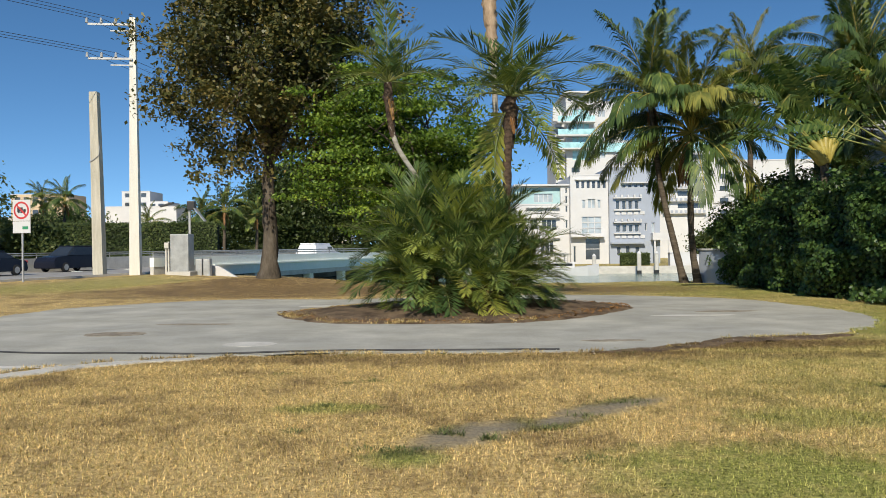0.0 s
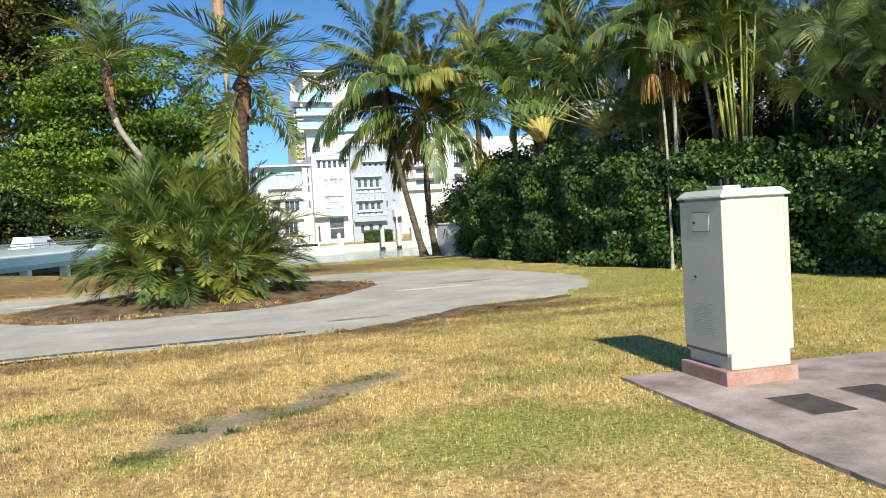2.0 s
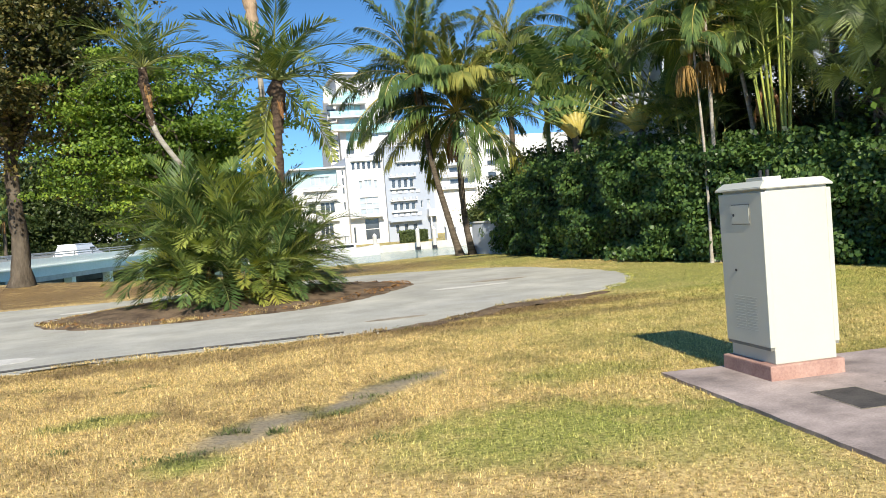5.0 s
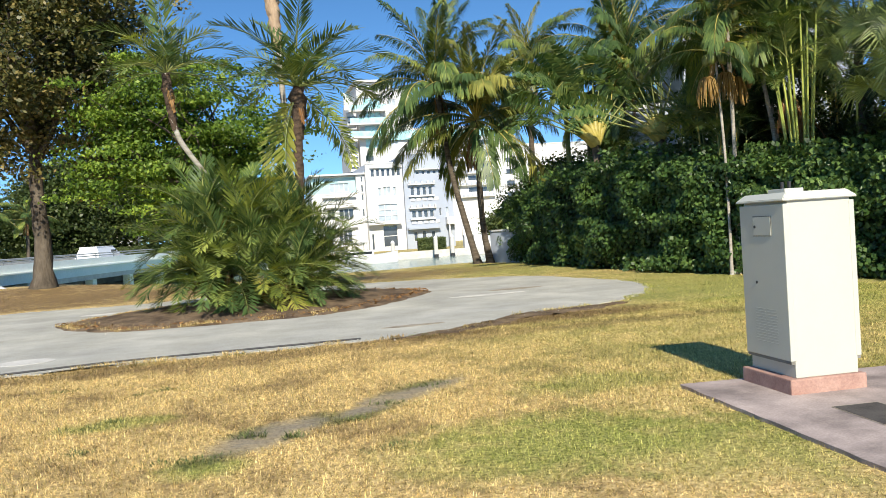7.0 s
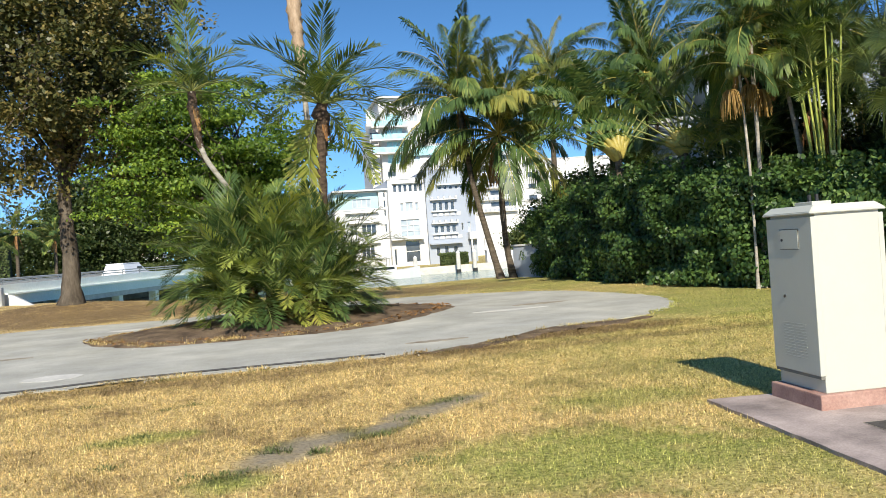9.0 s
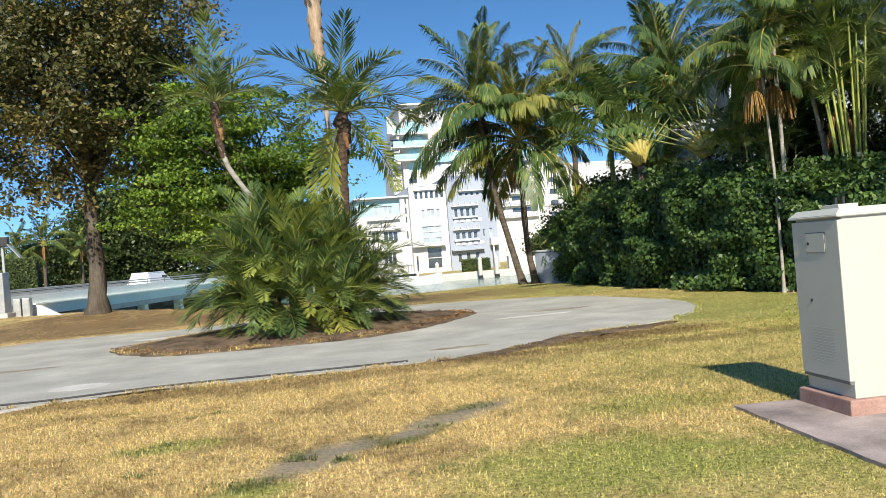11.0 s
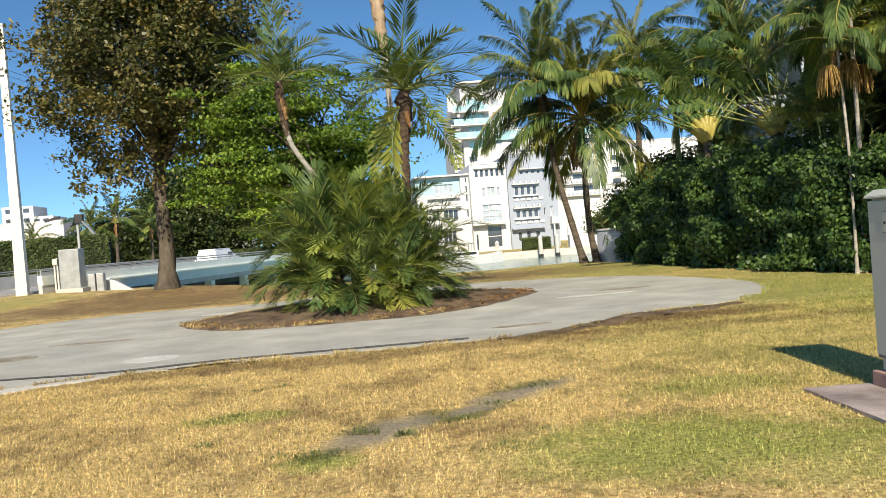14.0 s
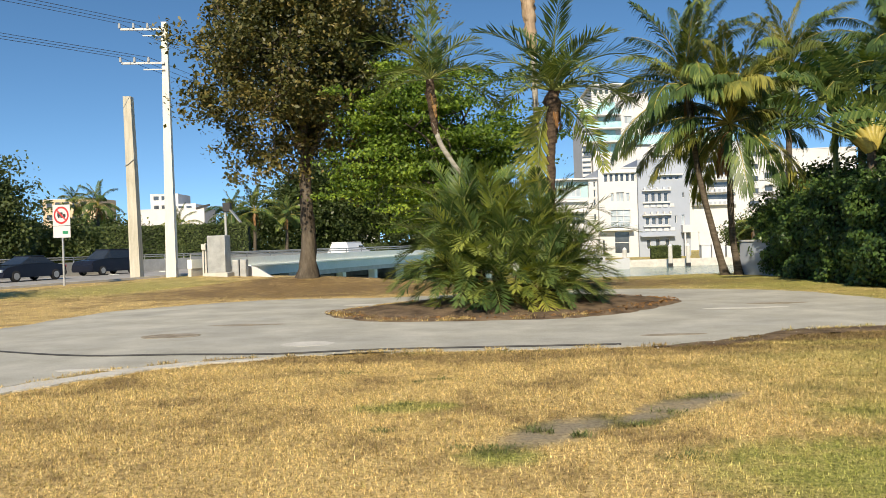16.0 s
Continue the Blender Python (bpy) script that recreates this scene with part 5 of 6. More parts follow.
broadleaf("sea_grape", (12.5, 12.4, 0), [(0, 0, 0), (0.05, 0, 1.2), (0.1, 0, 2.2), (0, 0, 2.8)], 7, 26, 10, 0.15, 0.22, M_LIGHTLEAF, "bright round-leaved shrub rising over the hedge", 171, 0.06, (0.2, -0.2, 3.1, 0.8, 1.2, 0.8), 0.8, 0.5)

cane_clump((12.0, 30.6, 0), "low clump of cane palm at the hedge end", 13, 12, 2.6, 0.5)
cane_clump((12.4, 24.6, 0), "clump of cane palm with yellow-green stems", 15, 14, 3.8, 0.5)

# ---- far trees ----
k = 0
for x, y, h, r, m, nm in ((-7.0, 97, 12.5, 5.5, M_DARKLEAF, "dark shade tree on the far bank"), (-14, 99, 12.5, 6, M_DARKLEAF, "dark shade tree on the far bank"), (0.5, 98, 11, 5.5, M_DARKLEAF, "dark shade tree on the far bank"),
                          (-21, 100, 10.5, 5.0, M_FARLEAF, "green garden tree beyond the bridge"), (-52, 84, 8.5, 6.0, M_FARLEAF, "green garden tree across the street"), (-63, 88, 10.5, 7.0, M_FARLEAF, "green garden tree across the street"),
                          (-44, 96, 7.0, 4.5, M_FARLEAF, "green garden tree across the street"), (-58, 72, 7.5, 5.0, M_FARLEAF, "green garden tree across the street"), (38, 99, 6.5, 3.6, M_FARLEAF, "green garden tree by the canal houses"), (-41, 66, 9.5, 4.0, M_FARLEAF, "green garden tree across the street"), (-36.5, 72, 5.5, 2.6, M_FARLEAF, "green garden tree across the street"), (-46, 76, 7.0, 3.6, M_DARKLEAF, "green garden tree across the street"), (-27, 97, 8.5, 4.2, M_DARKLEAF, "dark garden tree beyond the bridge"), (-3.5, 96, 11.5, 4.5, M_DARKLEAF, "dark shade tree on the far bank"), (-21.5, 24.5, 5.2, 2.4, M_DARKLEAF, "small street tree shading the lawn by the kerb"), (-18, 97, 12.5, 5, M_DARKLEAF, "dark shade tree on the far bank"), (34.5, 101, 4.5, 2.6, M_FARLEAF, "green garden tree by the canal houses")):
    k += 1
    z = float(land_height(np.array(x), np.array(y)))
    z = max(z, -1.2)
    broadleaf("garden_tree", (x, y, z - 0.1), [(0, 0, 0), (0.1, 0, h * 0.2), (0.1, 0, h * 0.35), (0, 0, h * 0.5)], 8, 340 if h > 10 else 230, 60, 0.42 if h > 10 else 0.34, 0.7, m, nm, 40 + k, 0.24, (0, 0, h * 0.58, r, r * 0.9, h * 0.46), 0.6, 0.25, gap_cut=-0.35 if h > 10 else -0.2)
for x, y, h, L, s in ((-41.5, 88, 8.0, 3.2, 41), (-46, 92, 8.2, 3.0, 43), (-26, 86, 6.5, 3.0, 47), (-23.5, 86, 6.8, 3.2, 53), (-20.5, 88, 6.2, 3.0, 59), (-35, 95, 5.5, 2.8, 61), (33.3, 97, 3.4, 2.4, 67)):
    coconut((x, y, max(-1.2, float(land_height(np.array(x), np.array(y))))), [(0, 0, -0.2), (0.1, 0, h * 0.5), (0.2, 0, h)], 0.2, 0.15, 18, L, "palm with arching green fronds in the distance", s, 2, "far_palm")


def far_hedge(x0, x1, y, z0, z1, label, mat, seed):
    rng = np.random.default_rng(seed)
    h = thing("clipped_hedge", (x0, y, z0), label, "hedge")
    # added near-black core that blocks light behind the leaves
    bm = bmesh.new()
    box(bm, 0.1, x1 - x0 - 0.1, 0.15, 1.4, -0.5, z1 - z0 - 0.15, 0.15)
    part("shade_core", bm, M_SHADE_CORE, h)
    n = int(min(26000, 900 * (x1 - x0)))
    face = rng.random(n) < 0.75
    c = np.stack([rng.uniform(0, x1 - x0, n), np.where(face, rng.uniform(0, 0.2, n), rng.uniform(0, 1.5, n)), np.where(face, rng.uniform(-0.3, z1 - z0, n), z1 - z0 + rng.normal(0, 0.08, n))], 1)
    v, f = leaves_np(c, 0.22, rng, np.array([0, -0.7, 0.5]), 0.8, 0.7)
    mesh_np("foliage", v, f, mat, h)


far_hedge(-48, -22.5, 80, 0.0, 4.0, "long clipped green hedge across the street", M_FARLEAF, 3)
far_hedge(-24, -2, 95.2, -1.2, 1.6, "low green hedge beyond the bridge", M_FARLEAF, 5)
far_hedge(21.8, 25.4, 99, -1.15, 0.25, "small clipped green hedge before the canal house", M_FARLEAF, 7)

# ---- houses ----


def front(bm, x0, x1, z0, z1, y, holes, reveal=0.25):
    """A wall front at y with true openings and their reveals."""
    xs = sorted({x0, x1, *(h[0] for h in holes), *(h[1] for h in holes)})
    zs = sorted({z0, z1, *(h[2] for h in holes), *(h[3] for h in holes)})
    for a, b in zip(xs, xs[1:]):
        for c, d in zip(zs, zs[1:]):
            mx, mz = (a + b) / 2, (c + d) / 2
            if not any(h[0] < mx < h[1] and h[2] < mz < h[3] for h in holes):
                bm.faces.new([bm.verts.new(p) for p in ((a, y, c), (b, y, c), (b, y, d), (a, y, d))])
    for a, b, c, d in (h[:4] for h in holes):
        q = [(a, c), (b, c), (b, d), (a, d)]
        for i in range(4):
            (p, r), (s, t) = q[i], q[(i + 1) % 4]
            bm.faces.new([bm.verts.new(v) for v in ((p, y, r), (s, y, t), (s, y + reveal, t), (p, y + reveal, r))])


def block(h, x0, x1, z0, z1, y, depth, holes, mat, name="wall", pane=None, bars=(1, 1), frame_mat=None):
    """One volume of a house with its windows set back in the openings."""
    bm = bmesh.new()
    front(bm, x0, x1, z0, z1, y, holes)
    for q in (((x0, y, z0), (x0, y, z1), (x0, y + depth, z1), (x0, y + depth, z0)), ((x1, y, z0), (x1, y + depth, z0), (x1, y + depth, z1), (x1, y, z1)),
              ((x0, y, z1), (x1, y, z1), (x1, y + depth, z1), (x0, y + depth, z1)), ((x0, y + depth, z0), (x0, y + depth, z1), (x1, y + depth, z1), (x1, y + depth, z0))):
        bm.faces.new([bm.verts.new(p) for p in q])
    bmesh.ops.remove_doubles(bm, verts=bm.verts, dist=0.001)
    w = part(name, bm, mat, h)
    bm = bmesh.new()
    box(bm, x0 - 0.08, x1 + 0.08, y - 0.08, y + 0.25, z1, z1 + 0.18)
    part("coping", bm, M_WHITE, h)
    for hole in holes:
        a, b, c, d = hole[:4]
        nx, nz, pm = hole[4] if len(hole) > 4 else (*bars, pane or M_PANE)
        bm = bmesh.new()
        t = 0.05
        gx, gz = (b - a) / nx, (d - c) / nz
        lights = [(a + gx * i + t, a + gx * (i + 1) - t, c + gz * j + t, c + gz * (j + 1) - t) for i in range(nx) for j in range(nz)]
        front(bm, a, b, c, d, y + 0.10, lights, 0.09)
        bmesh.ops.remove_doubles(bm, verts=bm.verts, dist=0.001)
        win = part("window", bm, frame_mat or M_WHITE, h)
        bm = bmesh.new()
        box(bm, a, b, y + 0.21, y + 0.24, c, d)
        part("pane", bm, pm, win)
    return w


def slab(h, name, x0, x1, y0, y1, z0, z1, mat):
    bm = bmesh.new()
    box(bm, x0, x1, y0, y1, z0, z1)
    return part(name, bm, mat, h)


def white_house():
    h = thing("canal_house", (0, 110, 0), "four-storey white stucco house facing the canal", "house")
    P, Q = M_PANE, M_PANE_PALE
    loggia = [(18.15 + 0.73 * i, 18.15 + 0.73 * i + 0.5, 9.15, 10.2, (1, 1, P)) for i in range(6)]
    block(h, 17.4, 22.58, -1.3, 10.9, 0, 12, loggia + [(19.0, 19.45, 6.45, 7.6, (1, 1, Q)), (19.75, 20.8, 6.45, 7.7, (2, 1, Q)), (21.1, 21.55, 6.45, 7.6, (1, 1, Q)), (18.9, 21.6, 2.95, 5.3, (3, 3, Q)), (19.4, 21.4, -0.6, 2.35, (1, 2, P)), (17.75, 18.1, -0.9, 1.3, (1, 1, P))], M_WHITE)
    slab(h, "balcony", 17.3, 21.9, -1.1, -0.01, 2.5, 2.72, M_WHITE)
    slab(h, "canopy", 18.0, 22.5, -0.35, -0.01, 10.3, 10.45, M_WHITE)
    g = thing("canal_house", (0, 111, 0), "white canal house wing with a pale teal upper storey", "house")
    block(g, 10.0, 17.38, -1.3, 7.0, 0, 11, [(16.85, 17.15, 3.8, 4.9), (16.85, 17.15, 6.0, 6.9), (11.5, 12.6, 0, 2), (13.4, 15.2, 0, 2.1, (3, 1, P)), (12.0, 13.0, 3.6, 5.0, (2, 1, P)), (13.6, 15.6, 3.6, 5.0, (3, 1, P))], M_WHITE)
    block(g, 16.2, 17.38, 7.0, 9.5, 0, 11, [(16.85, 17.15, 7.2, 8.2), (16.85, 17.15, 8.6, 9.3)], M_WHITE)
    block(g, 10.0, 16.18, 7.0, 9.4, 0.6, 10, [(12.6, 15.2, 7.4, 8.6, (4, 1, Q))], M_TEAL)
    for z in (6.6, 5.2, 2.4):
        slab(g, "awning", 11.4, 16.0, -0.6, -0.01, z, z + 0.14, M_WHITE)
    slab(g, "roof_slab", 9.8, 17.6, -0.4, 11, 9.62, 9.85, M_WHITE)


def grey_house():
    h = thing("canal_house", (0, 109.6, 0), "blue-grey stucco canal house with white window brackets", "house")
    P, Q = M_PANE, M_PANE_PALE
    W = [(24.4 + 0.8 * i, 24.4 + 0.8 * i + 0.5, 9.15, 9.65, (1, 1, P)) for i in range(5)]
    W += [(23.5 + 0.85 * i, 23.5 + 0.85 * i + 0.55, 6.25, 7.45, (1, 1, P)) for i in range(4)]
    W += [(23.5 + 0.85 * i, 23.5 + 0.85 * i + 0.6, 3.15, 4.15, (1, 1, P)) for i in range(4)]
    W += [(23.6, 24.15, 0.0, 1.2, (1, 1, P)), (24.8, 25.4, -1.1, 1.3, (1, 1, P)), (26.1, 26.7, 0.0, 1.2, (1, 1, P))]
    W += [(27.4, 27.7, 3.3, 4.3, (1, 1, P)), (28.35, 28.75, 3.0, 4.4, (1, 1, Q)), (28.5, 28.8, 6.7, 7.4, (1, 1, P)), (28.55, 29.0, 0.5, 1.9, (1, 2, P))]
    block(h, 22.62, 29.5, -1.3, 12.0, 0, 12, W, M_GREYWALL)
    for x0, x1, z in ((24.2, 28.5, 9.75), (23.1, 26.9, 7.7), (23.1, 26.9, 4.4)):
        slab(h, "canopy", x0, x1, -0.55, -0.01, z, z + 0.16, M_WHITE)
    for x in np.arange(23.3, 26.9, 0.85):
        for z in (7.9, 4.6):
            slab(h, "bracket", x, x + 0.22, -0.5, -0.01, z, z + 0.3, M_WHITE)
    for z in (6.05, 2.85):
        slab(h, "sill", 23.2, 26.8, -0.4, -0.01, z, z + 0.18, M_WHITE)
        for x in np.arange(23.4, 26.8, 0.85):
            slab(h, "sill_panel", x, x + 0.6, -0.1, -0.01, z - 0.55, z - 0.1, M_WHITE)
    slab(h, "ledge", 22.7, 27.3, -0.9, -0.01, 1.55, 1.75, M_GREYWALL)
    slab(h, "balcony", 28.2, 30.6, -1.2, -0.01, 2.0, 3.0, M_WHITE)
    for x in (28.4, 30.3):
        slab(h, "balcony_post", x, x + 0.2, -1.1, -0.9, -1.2, 2.0, M_WHITE)


white_house()
grey_house()


def tower():
    h = thing("apartment_tower", (0, 150, 0), "large white apartment block with aqua glass balconies", "apartment building")
    P, Q = M_PANE, M_PANE_PALE
    floors = [27.2 - 2.55 * i for i in range(11)]
    wins = []
    for i, z in enumerate(floors[:4]):
        wins += [(24.2, 27.4, z - 2.3, z - 0.5, (3, 1, M_AQUA)), (29.0, 30.4, z - 2.0, z - 0.7, (2, 1, Q))]
    wins += [(24.0, 25.6, 14.9, 15.9, (1, 1, P))]
    block(h, 23.1, 33.5, -1.5, 28.0, 0, 20, wins, M_WHITE)
    block(h, 23.3, 30.0, 28.2, 29.6, 1.5, 12, [(23.7 + 1.05 * i, 24.4 + 1.05 * i, 28.4, 29.3, (1, 1, P)) for i in range(6)], M_WHITE)
    slab(h, "roof_slab", 22.9, 30.6, 0.6, 14, 29.85, 30.2, M_WHITE)
    for z in (24.2, 21.75, 19.3):
        slab(h, "balcony", 21.2, 28.2, -2.0, 0.0, z - 0.25, z, M_WHITE)
        slab(h, "balcony_glass", 21.3, 28.1, -1.98, -1.92, z, z + 1.0, M_AQUA)
    bm = bmesh.new()
    vs = [bm.verts.new((x, y, z)) for y in (-1.4, -1.0) for x, z in ((20.4, 24.3), (22.4, 24.3), (22.1, 25.6), (21.4, 26.8), (20.5, 27.5))]
    bm.faces.new(vs[:5])
    bm.faces.new(vs[5:][::-1])
    for i in range(5):
        bm.faces.new((vs[i], vs[(i + 1) % 5], vs[5 + (i + 1) % 5], vs[5 + i]))
    part("fin", bm, M_WHITE, h)
    block(h, 21.2, 22.9, -1.5, 24.0, 1.0, 12, [(21.21, 22.85, 6.0 + 0.95 * i, 6.45 + 0.95 * i, (1, 1, P)) for i in range(19)], M_WHITE, "side_bay")
    # wide lower block with open galleries
    W = [(a, b, z, z + 0.62, (1, 1, P)) for z in (15.85, 14.75) for a, b in ((27.6 + 6.0, 38.0), (38.5, 43.0))]
    W += [(43.4, 48.4, z, z + 0.95, (1, 1, P)) for z in (17.0, 14.75, 12.5, 10.25, 8.0)]
    W += [(51.2, 52.9, z, z + 1.0, (1, 1, P)) for z in (15.6, 13.35, 11.1, 8.85, 6.6)]
    block(h, 33.5, 53.4, -1.5, 18.4, -1.0, 18, W, M_WHITE, "gallery_wall")
    for z in (16.0, 13.75, 11.5, 9.25, 7.0):
        slab(h, "gallery_rail", 40.6, 48.5, -1.9, -1.02, z, z + 0.75, M_WHITE)
        for i in range(9):
            slab(h, "rail_slot", 41.0 + 0.85 * i, 41.45 + 0.85 * i, -1.93, -1.905, z + 0.12, z + 0.6, M_GREYWALL)
    slab(h, "roof_glass", 29.0, 49.0, -0.6, -0.5, 18.6, 20.3, M_AQUA)
    block(h, 31, 49.5, 18.6, 21.0, 3.0, 12, [(34 + 3.2 * i, 35.8 + 3.2 * i, 19.0, 20.6, (2, 1, Q)) for i in range(4)], M_WHITE, "roof_storey")
    block(h, 53.5, 72, -1.5, 17.0, 2.0, 18, [(55 + 3.4 * i, 56.6 + 3.4 * i, z, z + 1.1, (1, 1, P)) for i in range(5) for z in (11.8, 9.4, 7.0, 4.6)], M_WHITE, "side_wing")


tower()


def distant_blocks():
    for x, y, w, z, n, m, lab in ((-124.2, 312, 11, 25.0, 7, M_WHITE, "distant white apartment block"), (-123.5, 295, 26, 18.2, 3, M_WHITE, "distant low white hall"), (-112, 305, 8, 20.5, 6, M_WHITE, "distant white stair block"), (-150, 280, 20, 22.0, 5, M_TAN, "distant tan apartment block"), (-190, 330, 40, 16, 4, M_WHITE, "distant white apartment block"), (-6.6, 240, 6, 36, 9, M_WHITE, "distant white tower behind the trees"), (-45, 230, 18, 7, 2, M_WHITE, "distant white house behind trees")):
        h = thing("apartment_block", (x, y, -1.2), lab, "building")
        f = z / n
        if n == 3:
            holes = []
        else:
            holes = [(1.2 + 3.1 * i, 3.3 + 3.1 * i, f * k + f * 0.35, f * k + f * 0.8, (1, 1, M_PANE)) for i in range(int((w - 1.5) / 3.1)) for k in range(n)]
        block(h, 0, w, 0, z, 0, 14, holes, m)


distant_blocks()


def garden_house():
    h = thing("garden_house", (14.0, 27.2, 0), "blue-grey garden house wall half hidden by palms", "house", rz=-20)
    block(h, 0, 9, 0, 5.4, 0, 8, [(6.4, 7.6, 2.9, 4.4, (2, 2, M_PANE_PALE))], M_GREYWALL)
    block(h, 2.5, 9, 5.6, 8.2, 1.2, 6, [(3.2, 4.6, 6.0, 7.6, (2, 2, M_PANE_PALE)), (6.4, 7.8, 6.0, 7.6, (2, 2, M_PANE_PALE))], M_GREYWALL)
    s = thing("garden_wall", (9.95, 31.3, 0), "short pale garden wall at the hedge end", "wall", rz=-70)
    bm = bmesh.new()
    box(bm, 0, 1.8, -0.08, 0.08, -0.4, 1.25, 0.02)
    part("wall_panel", bm, M_GREYWALL, s)
    bm = bmesh.new()
    box(bm, -0.05, 1.85, -0.12, 0.12, 1.25, 1.32, 0.01)
    part("coping", bm, M_WHITE, s)


garden_house()

# ---- quay, boat, cars ----
bm = bmesh.new()
box(bm, -60, 140, FAR_SHORE - 0.75, FAR_SHORE - 0.25, -3.4, -1.05, 0.05)
tagged(part("wall_quay", bm, M_KERB), "pale concrete quay wall along the canal", "quay", kind="structure")
for x, y, top in ((17.0, 91, 0.65), (22.2, 91.5, 0.9), (24.4, 92.3, 0.9), (11.0, 91.5, 0.5)):
    t = thing("dock_pile", (x, y, -3.4), "white-capped mooring pile in the canal", "pile", "mooring piles")
    bm = bmesh.new()
    prism(bm, [(0, 0, 0, 0.26), (0, 0, top + 2.9, 0.24)], 10)
    part("shaft", bm, M_KERB, t)
    bm = bmesh.new()
    prism(bm, [(0, 0, 1.3, 0.285), (0, 0, 1.9, 0.285)], 10)
    part("wet_band", bm, M_SIGNBLACK, t)
    bm = bmesh.new()
    prism(bm, [(0, 0, top + 2.9, 0.28), (0, 0, top + 3.2, 0.06)], 10)
    part("cap", bm, M_WHITE, t)


def quay_crates():
    for x, w, z in ((26.4, 1.1, 0.75), (27.6, 1.5, 0.8), (29.3, 0.9, 0.5)):
        t = thing("dock_box", (x, 93.9, -1.1), "white dock locker on the quay", "locker", "dock lockers")
        bm = bmesh.new()
        box(bm, 0, w, 0, 0.9, 0, z + 0.7, 0.05)
        part("body", bm, M_WHITE, t)
        bm = bmesh.new()
        box(bm, -0.04, w + 0.04, -0.04, 0.94, z + 0.7, z + 0.82, 0.03)
        part("lid", bm, M_WHITE, t)


quay_crates()


def boat():
    t = thing("motor_boat", (12.6, 88.0, WATER_Z), "white motor boat with cabin and windscreen moored at the quay", "boat", rz=4)
    bm = bmesh.new()
    st = [(-4.2, 0.9, 0.75), (-2, 1.15, 0.8), (1, 1.2, 0.9), (3, 0.85, 1.05), (4.4, 0.05, 1.25)]
    rings = [[bm.verts.new(p) for p in ((x, -w_, z), (x, -w_ * 0.75, -0.25), (x, w_ * 0.75, -0.25), (x, w_, z))] for x, w_, z in st]
    for a, b in zip(rings, rings[1:]):
        for i in range(4):
            bm.faces.new((a[i], a[(i + 1) % 4], b[(i + 1) % 4], b[i]))
    bm.faces.new(rings[0])
    part("hull", bm, M_WHITE, t)
    bm = bmesh.new()
    box(bm, -1.8, 1.6, -0.8, 0.8, 0.8, 1.5, 0.2)
    part("cabin", bm, M_WHITE, t)
    bm = bmesh.new()
    box(bm, -1.4, 1.3, -0.84, 0.84, 1.1, 1.38, 0.03)
    part("window", bm, M_CARGLASS, t)
    bm = bmesh.new()
    box(bm, -2.0, 1.0, -0.95, 0.95, 2.35, 2.45, 0.04)
    part("hardtop", bm, M_WHITE, t)
    for x in (-1.8, 0.8):
        for y in (-0.8, 0.8):
            bm = bmesh.new()
            box(bm, x - 0.04, x + 0.04, y - 0.04, y + 0.04, 1.5, 2.35)
            part("post", bm, M_STEEL, t)


boat()


